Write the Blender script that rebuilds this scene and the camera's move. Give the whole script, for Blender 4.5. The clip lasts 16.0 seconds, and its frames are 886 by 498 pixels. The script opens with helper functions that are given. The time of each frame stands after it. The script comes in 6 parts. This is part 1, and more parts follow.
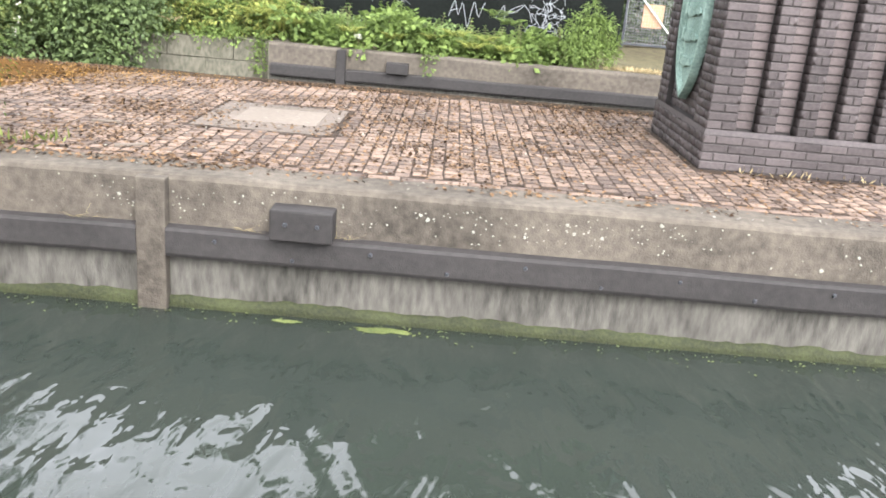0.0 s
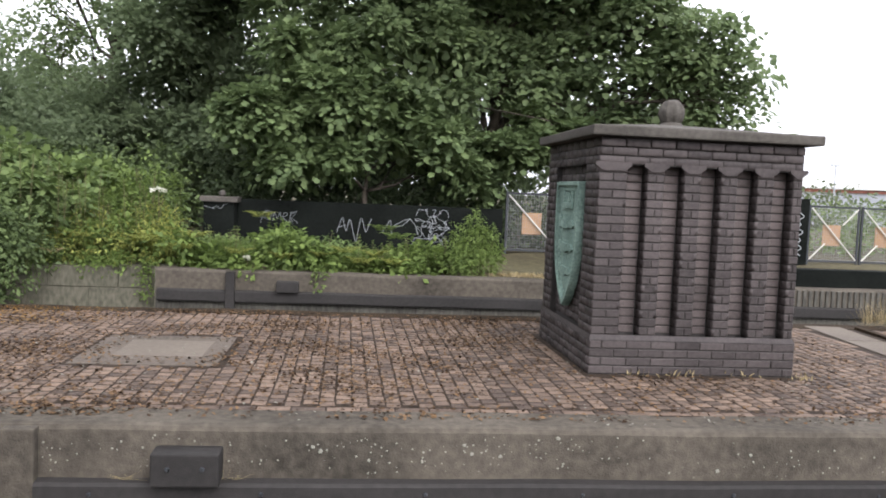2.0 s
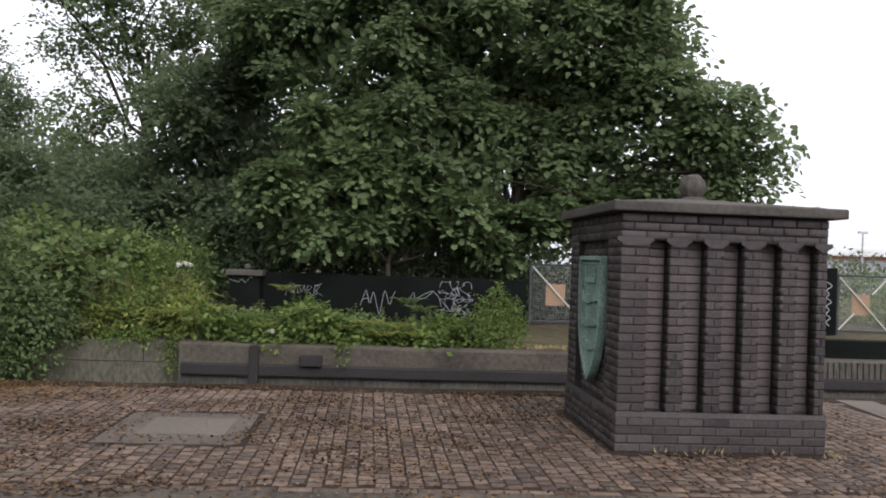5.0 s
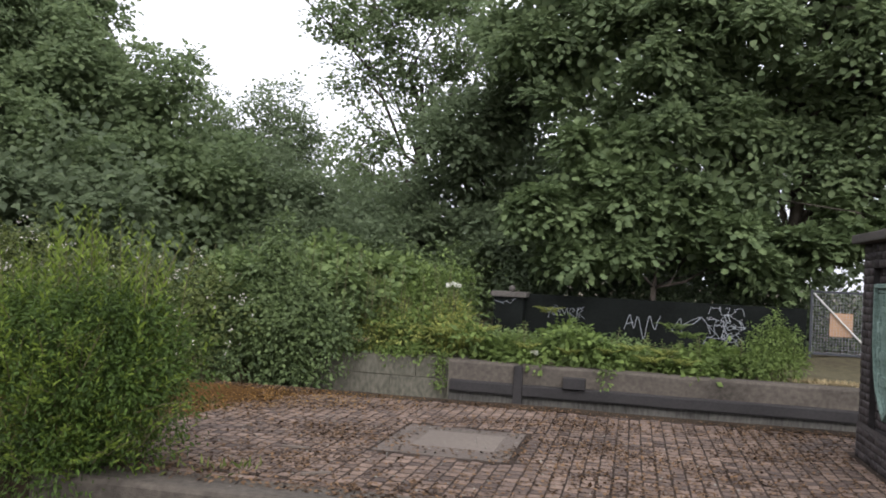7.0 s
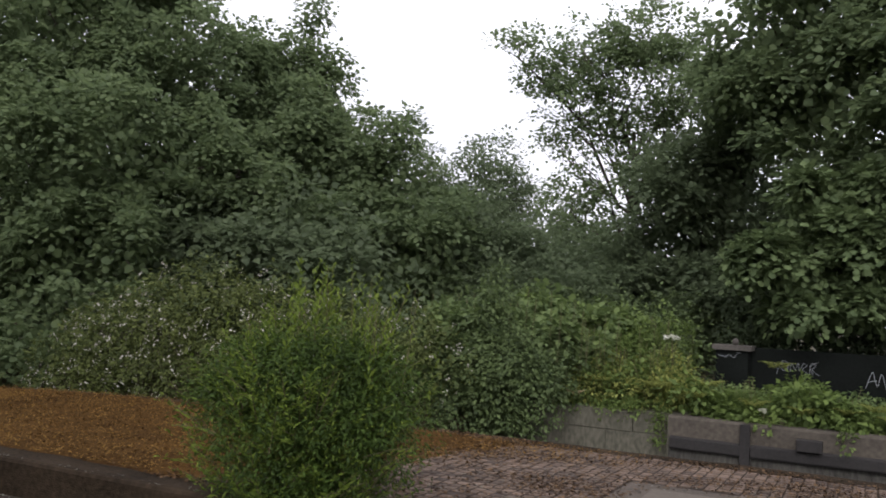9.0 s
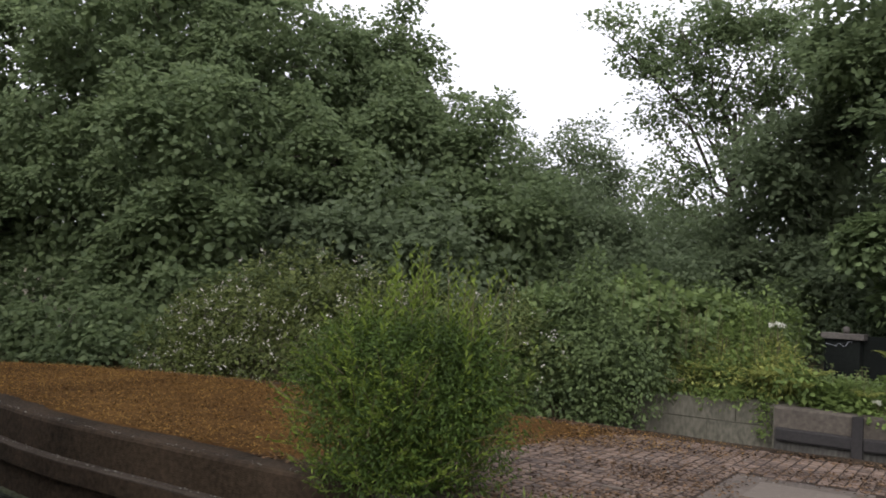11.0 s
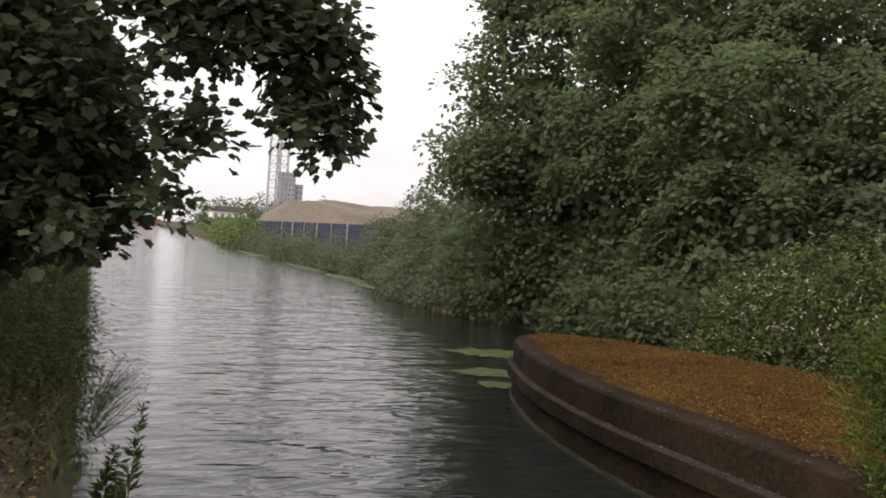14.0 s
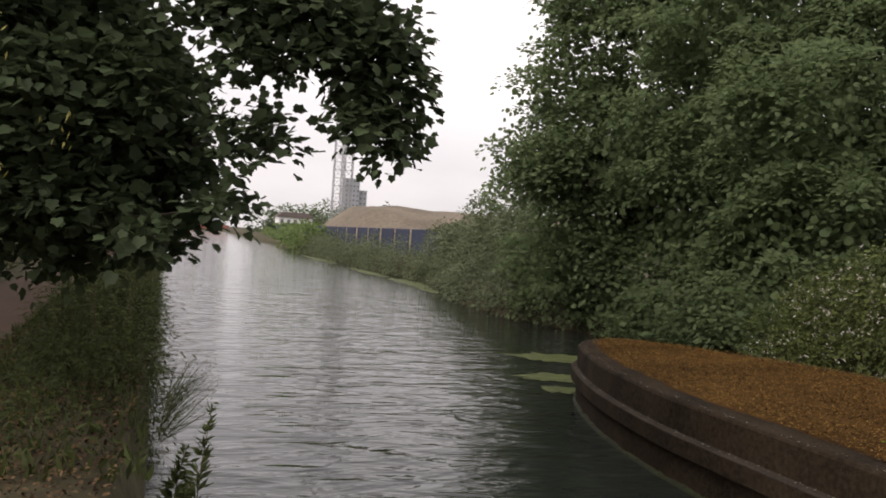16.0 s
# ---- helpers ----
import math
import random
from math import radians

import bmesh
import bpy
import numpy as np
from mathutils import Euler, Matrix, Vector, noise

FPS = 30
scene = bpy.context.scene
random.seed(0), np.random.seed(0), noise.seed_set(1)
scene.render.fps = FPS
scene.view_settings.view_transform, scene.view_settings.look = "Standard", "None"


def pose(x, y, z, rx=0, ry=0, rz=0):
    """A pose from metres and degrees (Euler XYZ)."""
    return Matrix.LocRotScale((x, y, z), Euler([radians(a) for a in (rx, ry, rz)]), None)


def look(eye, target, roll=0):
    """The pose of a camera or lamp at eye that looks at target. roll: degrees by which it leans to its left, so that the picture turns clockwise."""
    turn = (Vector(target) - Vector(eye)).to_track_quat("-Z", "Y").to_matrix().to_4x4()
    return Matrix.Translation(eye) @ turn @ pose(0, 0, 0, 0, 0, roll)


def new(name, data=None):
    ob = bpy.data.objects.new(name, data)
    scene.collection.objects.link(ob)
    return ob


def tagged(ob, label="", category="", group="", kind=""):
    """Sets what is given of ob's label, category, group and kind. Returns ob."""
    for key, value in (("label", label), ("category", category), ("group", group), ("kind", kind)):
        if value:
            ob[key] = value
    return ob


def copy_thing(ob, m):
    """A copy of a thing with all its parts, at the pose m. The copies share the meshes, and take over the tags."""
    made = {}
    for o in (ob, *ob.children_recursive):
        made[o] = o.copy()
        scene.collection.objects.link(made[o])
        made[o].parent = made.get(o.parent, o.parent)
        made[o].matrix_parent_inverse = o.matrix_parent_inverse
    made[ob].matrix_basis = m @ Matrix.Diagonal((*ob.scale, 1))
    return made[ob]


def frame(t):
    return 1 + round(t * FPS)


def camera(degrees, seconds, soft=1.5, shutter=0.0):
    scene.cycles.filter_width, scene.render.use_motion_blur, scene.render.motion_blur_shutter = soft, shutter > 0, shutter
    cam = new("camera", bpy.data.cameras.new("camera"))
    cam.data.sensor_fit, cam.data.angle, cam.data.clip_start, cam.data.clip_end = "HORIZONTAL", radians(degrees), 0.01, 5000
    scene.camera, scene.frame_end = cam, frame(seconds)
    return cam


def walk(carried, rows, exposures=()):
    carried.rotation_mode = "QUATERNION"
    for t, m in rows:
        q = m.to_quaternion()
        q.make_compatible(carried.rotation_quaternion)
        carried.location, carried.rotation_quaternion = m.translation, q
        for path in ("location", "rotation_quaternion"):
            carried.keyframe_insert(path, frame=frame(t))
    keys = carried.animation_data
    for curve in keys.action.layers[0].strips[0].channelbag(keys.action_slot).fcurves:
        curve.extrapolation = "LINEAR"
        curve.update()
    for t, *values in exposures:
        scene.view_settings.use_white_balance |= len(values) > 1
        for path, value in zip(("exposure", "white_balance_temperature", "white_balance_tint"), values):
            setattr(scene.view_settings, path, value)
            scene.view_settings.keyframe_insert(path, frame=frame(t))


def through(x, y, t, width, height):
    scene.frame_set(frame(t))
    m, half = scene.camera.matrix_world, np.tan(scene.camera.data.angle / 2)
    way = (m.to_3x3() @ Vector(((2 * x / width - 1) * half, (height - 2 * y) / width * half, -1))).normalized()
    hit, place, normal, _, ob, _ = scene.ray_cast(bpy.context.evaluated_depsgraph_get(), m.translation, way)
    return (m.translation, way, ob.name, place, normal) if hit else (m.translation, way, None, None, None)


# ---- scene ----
cam = camera(55.42, 16.0, soft=1.8)
PATH = [
    (0.0, -0.0273, 0.0035, 1.4166, 71.850, -4.889, 1.097),
    (0.5, -0.0131, 0.0061, 1.4463, 76.225, -4.317, -1.947),
    (1.0, -0.0038, 0.0232, 1.4779, 78.740, -3.496, -3.171),
    (1.5, 0.0128, 0.0163, 1.5108, 82.165, -3.146, -3.852),
    (2.0, 0.0160, 0.0531, 1.5372, 86.130, -2.489, -6.421),
    (2.5, 0.0303, 0.0478, 1.5588, 86.514, -2.159, -6.743),
    (3.0, 0.0396, 0.0316, 1.5859, 87.406, -2.083, -6.348),
    (5.5, 0.0142, 0.0346, 1.5990, 91.778, -2.254, -3.453),
    (6.0, -0.0011, 0.0084, 1.6012, 92.516, -2.578, 0.744),
    (6.5, -0.0165, -0.0102, 1.6024, 92.122, -2.823, 7.446),
    (7.0, -0.0408, -0.0100, 1.6036, 91.526, -2.900, 12.725),
    (7.5, -0.0684, -0.0272, 1.5988, 91.857, -3.118, 16.003),
    (8.0, -0.0760, -0.0400, 1.6008, 92.334, -3.132, 19.614),
    (8.5, -0.0809, -0.0575, 1.6058, 93.697, -3.122, 22.459),
    (9.0, -0.0955, -0.0678, 1.6045, 94.207, -3.187, 26.909),
    (11.5, -0.1935, 0.0199, 1.5800, 92.144, -3.465, 37.674),
    (12.0, -0.1939, 0.0310, 1.5990, 92.069, -3.849, 45.771),
    (12.5, -0.1961, 0.0034, 1.5988, 91.430, -3.776, 53.122),
    (13.0, -0.2042, -0.0012, 1.5879, 90.811, -3.892, 58.625),
    (13.5, -0.2125, -0.0089, 1.5858, 90.070, -4.018, 63.997),
    (14.0, -0.2077, -0.0087, 1.5991, 89.376, -4.129, 68.761),
    (14.5, -0.1965, -0.0038, 1.6009, 89.441, -4.176, 71.983),
    (15.0, -0.2136, -0.0029, 1.5981, 89.398, -4.006, 72.530),
    (15.5, -0.1946, -0.0035, 1.5869, 89.440, -3.977, 72.681),
    (16.0, -0.1983, 0.0000, 1.5899, 89.406, -3.871, 73.059),
]
EXPOSURES = [(0, 3.1, 6150, 13), (0.5, 2.5, 6150, 13), (1.0, 2.15, 6150, 14), (1.5, 1.98, 6150, 14), (2.5, 1.55, 6150, 15), (5.5, 1.0, 6150, 16), (6.5, 1.2, 6100, 17), (7.5, 1.5, 6050, 17), (8.2, 1.2, 6100, 17),
             (9.0, 0.8, 6150, 17), (12.0, 1.08, 6250, 17), (14.0, 0.8, 6750, 17), (16, 0.66, 6800, 17)]
walk(cam, [(t, pose(*p)) for t, *p in PATH], EXPOSURES)
SKY = 0.12

# ---- world, sun ----
world = bpy.data.worlds.new("overcast")
scene.world = world
world.use_nodes = True
wn, wl = world.node_tree.nodes, world.node_tree.links
sky = wn.new("ShaderNodeTexSky")
sky.sky_type = "NISHITA"
sky.sun_disc = False
sky.sun_elevation, sky.sun_rotation = radians(38), radians(163)
sky.air_density, sky.dust_density, sky.ozone_density = 1.0, 6.0, 1.0
hsv = wn.new("ShaderNodeHueSaturation")
hsv.inputs["Saturation"].default_value = 0.12
wl.new(sky.outputs[0], hsv.inputs["Color"])
cl_co = wn.new("ShaderNodeTexCoord")
cl_map = wn.new("ShaderNodeMapping")
cl_map.inputs["Scale"].default_value = (1.0, 1.0, 3.2)
cl_noise = wn.new("ShaderNodeTexNoise")
cl_noise.inputs["Scale"].default_value, cl_noise.inputs["Detail"].default_value = 2.2, 5
cl_ramp = wn.new("ShaderNodeValToRGB")
cl_ramp.color_ramp.elements[0].position, cl_ramp.color_ramp.elements[0].color = 0.3, (0.8, 0.81, 0.84, 1)
cl_ramp.color_ramp.elements[1].position, cl_ramp.color_ramp.elements[1].color = 0.7, (1.12, 1.12, 1.12, 1)
wl.new(cl_co.outputs["Generated"], cl_map.inputs[0])
wl.new(cl_map.outputs[0], cl_noise.inputs["Vector"])
wl.new(cl_noise.outputs[0], cl_ramp.inputs[0])
cl_mix = wn.new("ShaderNodeMix")
cl_mix.data_type, cl_mix.blend_type = "RGBA", "MULTIPLY"
cl_mix.inputs[0].default_value = 1.0
veil = wn.new("ShaderNodeMix")
veil.data_type = "RGBA"
veil.inputs[0].default_value = 0.72
veil.inputs[7].default_value = (8.8, 8.8, 8.8, 1)
wl.new(hsv.outputs[0], veil.inputs[6])
wl.new(veil.outputs[2], cl_mix.inputs[6])
wl.new(cl_ramp.outputs[0], cl_mix.inputs[7])
sep = wn.new("ShaderNodeSeparateXYZ")
wl.new(cl_co.outputs["Generated"], sep.inputs[0])
low = wn.new("ShaderNodeMapRange")
low.inputs[1].default_value, low.inputs[2].default_value = 0.0, 0.35
low.inputs[3].default_value, low.inputs[4].default_value = 0.64, 1.0
wl.new(sep.outputs[2], low.inputs[0])
dim = wn.new("ShaderNodeVectorMath")
dim.operation = "SCALE"
wl.new(cl_mix.outputs[2], dim.inputs[0])
wl.new(low.outputs[0], dim.inputs["Scale"])
bg = wn["Background"]
wl.new(dim.outputs[0], bg.inputs[0])
bg.inputs[1].default_value = SKY

sun = new("sun", bpy.data.lights.new("sun", "SUN"))
sun.data.energy, sun.data.angle, sun.data.color = 1.0, radians(45), (1.0, 0.97, 0.93)
sun.matrix_world = look((14, -46, 38), (0, 0, 0))


# ---- mesh helpers ----
def part(name, bm, material, parent=None, label="", smooth=False):
    me = bpy.data.meshes.new(name)
    bm.to_mesh(me)
    bm.free()
    me.materials.append(material)
    if smooth:
        me.polygons.foreach_set("use_smooth", [True] * len(me.polygons))
    ob = new(name, me)
    if parent is not None:
        ob.parent = parent
    if label:
        ob["label"] = label
    return ob


def mesh_np(name, verts, faces, material, parent=None, smooth=False):
    me = bpy.data.meshes.new(name)
    faces = np.asarray(faces, np.int32)
    verts = np.asarray(verts, np.float32)
    me.vertices.add(len(verts))
    me.vertices.foreach_set("co", verts.ravel())
    me.loops.add(faces.size)
    me.loops.foreach_set("vertex_index", faces.ravel())
    me.polygons.add(len(faces))
    me.polygons.foreach_set("loop_start", np.arange(0, faces.size, faces.shape[1], dtype=np.int32))
    me.update(calc_edges=True)
    me.validate()
    if smooth:
        me.polygons.foreach_set("use_smooth", [True] * len(me.polygons))
    me.materials.append(material)
    ob = new(name, me)
    if parent is not None:
        ob.parent = parent
    return ob


def add_box(bm, a, b, bevel=0.0, m=None):
    r = bmesh.ops.create_cube(bm, size=1)["verts"]
    for v in r:
        v.co = Vector([(a[i] + b[i]) / 2 + v.co[i] * (b[i] - a[i]) for i in range(3)])
    if bevel:
        es = list({e for v in r for e in v.link_edges})
        out = bmesh.ops.bevel(bm, geom=es, offset=bevel, segments=2, affect="EDGES", profile=0.6)
        r = list({v for f in out["faces"] for v in f.verts} | {v for v in r if v.is_valid})
    if m is not None:
        for v in r:
            v.co = m @ v.co
    return r


def box_bm(a, b, bevel=0.0, m=None):
    bm = bmesh.new()
    add_box(bm, a, b, bevel, m)
    return bm


def tube(bm, pts, radii, sides=7):
    rings = []
    for i, p in enumerate(pts):
        p = Vector(p)
        d = (Vector(pts[min(i + 1, len(pts) - 1)]) - Vector(pts[max(i - 1, 0)])).normalized()
        u = d.orthogonal().normalized()
        w = d.cross(u)
        rings.append([bm.verts.new(p + (u * math.cos(a) + w * math.sin(a)) * radii[i])
                      for a in [2 * math.pi * k / sides for k in range(sides)]])
    for r0, r1 in zip(rings, rings[1:]):
        best = min(range(sides), key=lambda s: (r0[0].co - r1[s].co).length)
        r1[:] = r1[best:] + r1[:best]
        for k in range(sides):
            bm.faces.new((r0[k], r0[(k + 1) % sides], r1[(k + 1) % sides], r1[k]))
    bm.faces.new(rings[-1])
    bm.faces.new(rings[0][::-1])


def empty(name, at, label, category, group=""):
    ob = new(name)
    ob.location = at
    ob.empty_display_size = 0.1
    return tagged(ob, label, category, group)


# ---- materials ----
def mat(name, base, rough=0.8, metal=0.0, vary=0.25, scale=6.0, bump=0.15, bscale=40.0, tint=None, island=0.0, spec=0.18, obj=0.0, run=None):
    """A surface with stains at a large scale, grain at a small one and fine relief."""
    m = bpy.data.materials.new(name)
    m.use_nodes = True
    n, l = m.node_tree.nodes, m.node_tree.links
    p = n["Principled BSDF"]
    p.inputs["Roughness"].default_value, p.inputs["Metallic"].default_value = rough, metal
    p.inputs["Specular IOR Level"].default_value = spec
    geo = n.new("ShaderNodeNewGeometry")
    big = n.new("ShaderNodeTexNoise")
    big.inputs["Scale"].default_value, big.inputs["Detail"].default_value = scale * 0.25, 4
    small = n.new("ShaderNodeTexNoise")
    small.inputs["Scale"].default_value, small.inputs["Detail"].default_value = scale * 4, 5
    fine = n.new("ShaderNodeTexNoise")
    fine.inputs["Scale"].default_value, fine.inputs["Detail"].default_value = bscale, 4
    src = geo.outputs["Position"]
    if run:
        mp = n.new("ShaderNodeMapping")
        mp.inputs["Scale"].default_value = run
        l.new(src, mp.inputs[0])
        src = mp.outputs[0]
    for t in (big, small, fine):
        l.new(src, t.inputs["Vector"])
    add = n.new("ShaderNodeMath")
    add.operation = "ADD"
    l.new(big.outputs[0], add.inputs[0])
    l.new(small.outputs[0], add.inputs[1])
    fac = add.outputs[0]
    rnd = None
    if island:
        rnd = geo.outputs["Random Per Island"]
    if obj:
        rnd = n.new("ShaderNodeObjectInfo").outputs["Random"]
    if rnd is not None:
        k = n.new("ShaderNodeMath")
        k.operation = "MULTIPLY_ADD"
        l.new(rnd, k.inputs[0])
        k.inputs[1].default_value = (island or obj) * 2
        k.inputs[2].default_value = -(island or obj)
        a2 = n.new("ShaderNodeMath")
        a2.operation = "ADD"
        l.new(k.outputs[0], a2.inputs[0])
        l.new(fac, a2.inputs[1])
        fac = a2.outputs[0]
    rmp = n.new("ShaderNodeMapRange")
    rmp.inputs[1].default_value, rmp.inputs[2].default_value = 0.6, 1.4
    l.new(fac, rmp.inputs[0])
    mix = n.new("ShaderNodeMix")
    mix.data_type = "RGBA"
    t = tint or base
    mix.inputs[6].default_value = (*[c * (1 - vary) for c in base], 1)
    mix.inputs[7].default_value = (*[min(1, c * (1 + vary)) for c in t], 1)
    l.new(rmp.outputs[0], mix.inputs[0])
    l.new(mix.outputs[2], p.inputs["Base Color"])
    if bump:
        b = n.new("ShaderNodeBump")
        b.inputs["Strength"].default_value, b.inputs["Distance"].default_value = bump, 0.02
        l.new(fine.outputs[0], b.inputs["Height"])
        l.new(b.outputs[0], p.inputs["Normal"])
    return m


def leaf_mat(name, base, tint, through=0.35, rough=0.62, vary=0.3, patch=0.6):
    """Leaves: each its own green, drifting over the crown, with light passing through the blade."""
    m = bpy.data.materials.new(name)
    m.use_nodes = True
    n, l = m.node_tree.nodes, m.node_tree.links
    p, out = n["Principled BSDF"], n["Material Output"]
    p.inputs["Roughness"].default_value = rough
    p.inputs["Specular IOR Level"].default_value = 0.16
    geo = n.new("ShaderNodeNewGeometry")
    noise_n = n.new("ShaderNodeTexNoise")
    noise_n.inputs["Scale"].default_value, noise_n.inputs["Detail"].default_value = patch, 3
    l.new(geo.outputs["Position"], noise_n.inputs["Vector"])
    add = n.new("ShaderNodeMath")
    add.operation = "ADD"
    l.new(noise_n.outputs[0], add.inputs[0])
    l.new(geo.outputs["Random Per Island"], add.inputs[1])
    rmp = n.new("ShaderNodeMapRange")
    rmp.inputs[1].default_value, rmp.inputs[2].default_value = 0.35, 1.55
    l.new(add.outputs[0], rmp.inputs[0])
    mix = n.new("ShaderNodeMix")
    mix.data_type = "RGBA"
    mix.inputs[6].default_value = (*[c * (1 - vary) for c in base], 1)
    mix.inputs[7].default_value = (*[c * (1 + vary) for c in tint], 1)
    l.new(rmp.outputs[0], mix.inputs[0])
    l.new(mix.outputs[2], p.inputs["Base Color"])
    tr = n.new("ShaderNodeBsdfTranslucent")
    l.new(mix.outputs[2], tr.inputs[0])
    sh = n.new("ShaderNodeMixShader")
    sh.inputs[0].default_value = through
    l.new(p.outputs[0], sh.inputs[1])
    l.new(tr.outputs[0], sh.inputs[2])
    l.new(sh.outputs[0], out.inputs[0])
    return m


M_COPE = mat("coping_concrete", (0.04, 0.034, 0.026), 0.9, vary=0.35, scale=4, bump=0.4, bscale=70, tint=(0.068, 0.058, 0.045))
# Staining and the overhanging trees' shade are both put into this dark tone.
M_DARKBROWN = mat("dark_brown_concrete", (0.01, 0.0075, 0.005), 0.85, vary=0.5, scale=5, bump=0.45, bscale=60, tint=(0.03, 0.021, 0.013), spec=0.06)
M_LEDGE = mat("weathered_beam_top", (0.04, 0.032, 0.024), 0.9, vary=0.5, scale=8, bump=0.4, bscale=70, spec=0.06)
M_WING = mat("mossy_old_concrete", (0.04, 0.042, 0.024), 0.9, vary=0.5, scale=4, bump=0.4, bscale=50, tint=(0.095, 0.088, 0.066), run=(1, 1, 0.5))
M_STREAK = mat("lime_streaked_concrete", (0.026, 0.024, 0.019), 0.85, vary=0.5, scale=2.4, bump=0.3, tint=(0.066, 0.062, 0.052), run=(2.2, 2.2, 0.6))
M_BEAM = mat("black_timber", (0.021, 0.019, 0.0175), 0.75, vary=0.35, scale=5, bump=0.2, bscale=90)
M_MOSS = mat("wet_algae", (0.011, 0.0115, 0.006), 0.7, vary=0.5, scale=11, bump=0.6, bscale=60, tint=(0.024, 0.028, 0.01))
M_BRICK = mat("purple_engineering_brick", (0.032, 0.026, 0.0245), 0.6, vary=0.35, scale=8, bump=0.12, bscale=120, obj=0.22, tint=(0.046, 0.038, 0.036))
M_BRICKJ = mat("purple_brick", (0.032, 0.026, 0.0245), 0.6, vary=0.35, scale=8, bump=0.12, bscale=120, island=0.22, tint=(0.046, 0.038, 0.036))
M_PALE = mat("pale_mauve_brick", (0.072, 0.058, 0.054), 0.6, vary=0.3, scale=8, bump=0.12, bscale=120, obj=0.2)
M_PALEJ = mat("pale_mauve_brick_field", (0.072, 0.058, 0.054), 0.6, vary=0.3, scale=8, bump=0.12, bscale=120, island=0.2)
M_MORTAR = mat("dark_mortar", (0.03, 0.027, 0.025), 0.95, vary=0.3, bump=0.3, bscale=150)
M_SETT = mat("brown_clay_paver", (0.07, 0.052, 0.042), 0.8, vary=0.3, scale=4, bump=0.3, bscale=70, obj=0.34, tint=(0.115, 0.082, 0.06))
M_SETTJ = mat("brown_clay_paver_field", (0.07, 0.052, 0.042), 0.8, vary=0.3, scale=4, bump=0.3, bscale=70, island=0.34, tint=(0.115, 0.082, 0.06))
M_JOINT = mat("earth_joint", (0.022, 0.0145, 0.009), 0.95, vary=0.4, scale=10, bump=0.4)
M_LITTER = mat("fallen_leaf_bed", (0.042, 0.019, 0.005), 0.9, vary=0.45, scale=4, bump=0.7, bscale=90, tint=(0.066, 0.034, 0.009), spec=0.05)
M_LEAFB = mat("dry_brown_leaf", (0.042, 0.018, 0.005), 0.8, vary=0.4, scale=3, bump=0.0, island=0.6, tint=(0.155, 0.09, 0.024), spec=0.05)
M_SCRAP = mat("dead_leaf_scrap", (0.034, 0.018, 0.008), 0.8, vary=0.4, scale=5, bump=0.0, island=0.6, tint=(0.088, 0.054, 0.028), spec=0.1)
M_SLAB = mat("cast_slab", (0.1, 0.083, 0.066), 0.85, vary=0.22, scale=5, bump=0.2)
M_SURR = mat("brown_stained_concrete", (0.07, 0.057, 0.046), 0.9, vary=0.35, scale=6, bump=0.3, bscale=70, tint=(0.085, 0.07, 0.056))
M_STONE = mat("cap_stone", (0.06, 0.054, 0.046), 0.9, vary=0.4, scale=6, bump=0.35, bscale=70)
M_COPPER = mat("verdigris", (0.085, 0.14, 0.115), 0.75, vary=0.4, scale=10, bump=0.2, tint=(0.16, 0.22, 0.185))
M_DARKWALL = mat("black_painted_wall", (0.0062, 0.0072, 0.0062), 0.95, vary=0.5, scale=4, bump=0.15, spec=0.05)
M_PAINT = mat("white_spray_paint", (0.2, 0.21, 0.215), 0.6, vary=0.15, scale=20, bump=0)
M_STEEL = mat("galvanised_steel", (0.35, 0.36, 0.37), 0.5, metal=0.6, vary=0.2, scale=20, bump=0.05)
M_CREAM = mat("cream_paint", (0.42, 0.41, 0.36), 0.6, vary=0.12, scale=10, bump=0.05)
M_MAST = mat("dull_mast_paint", (0.27, 0.27, 0.27), 0.6, vary=0.15, scale=2, bump=0.05)
M_DARKSTEEL = mat("dark_steel", (0.04, 0.042, 0.045), 0.5, metal=0.4, vary=0.2, scale=20, bump=0.05)
M_BOARD = mat("ochre_board", (0.27, 0.165, 0.09), 0.8, vary=0.25, scale=4, bump=0.1)
M_BARK = mat("bark", (0.07, 0.058, 0.045), 0.95, vary=0.4, scale=6, bump=0.7, bscale=25)
M_TWIG = mat("green_twig", (0.09, 0.08, 0.04), 0.8, vary=0.3, scale=10, bump=0)
M_EARTH = mat("bank_earth", (0.05, 0.038, 0.023), 0.95, vary=0.5, scale=2, bump=0.5, bscale=20, tint=(0.056, 0.05, 0.026))
M_PATH = mat("towpath_gravel", (0.075, 0.046, 0.032), 0.95, vary=0.25, scale=6, bump=0.4, bscale=60)
M_MOUND = mat("spoil_heap_earth", (0.125, 0.1, 0.075), 0.95, vary=0.35, scale=0.6, bump=0.6, bscale=2, tint=(0.14, 0.115, 0.085))
M_BLUE = mat("blue_hoarding", (0.024, 0.03, 0.055), 0.6, vary=0.2, scale=1, bump=0.05)
M_RED = mat("orange_barrier", (0.25, 0.1, 0.075), 0.7, vary=0.3, scale=1, bump=0.05)
M_WHITE = mat("white_render", (0.7, 0.7, 0.68), 0.8, vary=0.12, scale=1, bump=0.05)
M_GREYB = mat("grey_cladding", (0.30, 0.31, 0.33), 0.7, vary=0.12, scale=0.5, bump=0.05)
M_ROOF = mat("dull_roof", (0.13, 0.105, 0.095), 0.85, vary=0.25, scale=1, bump=0.1)
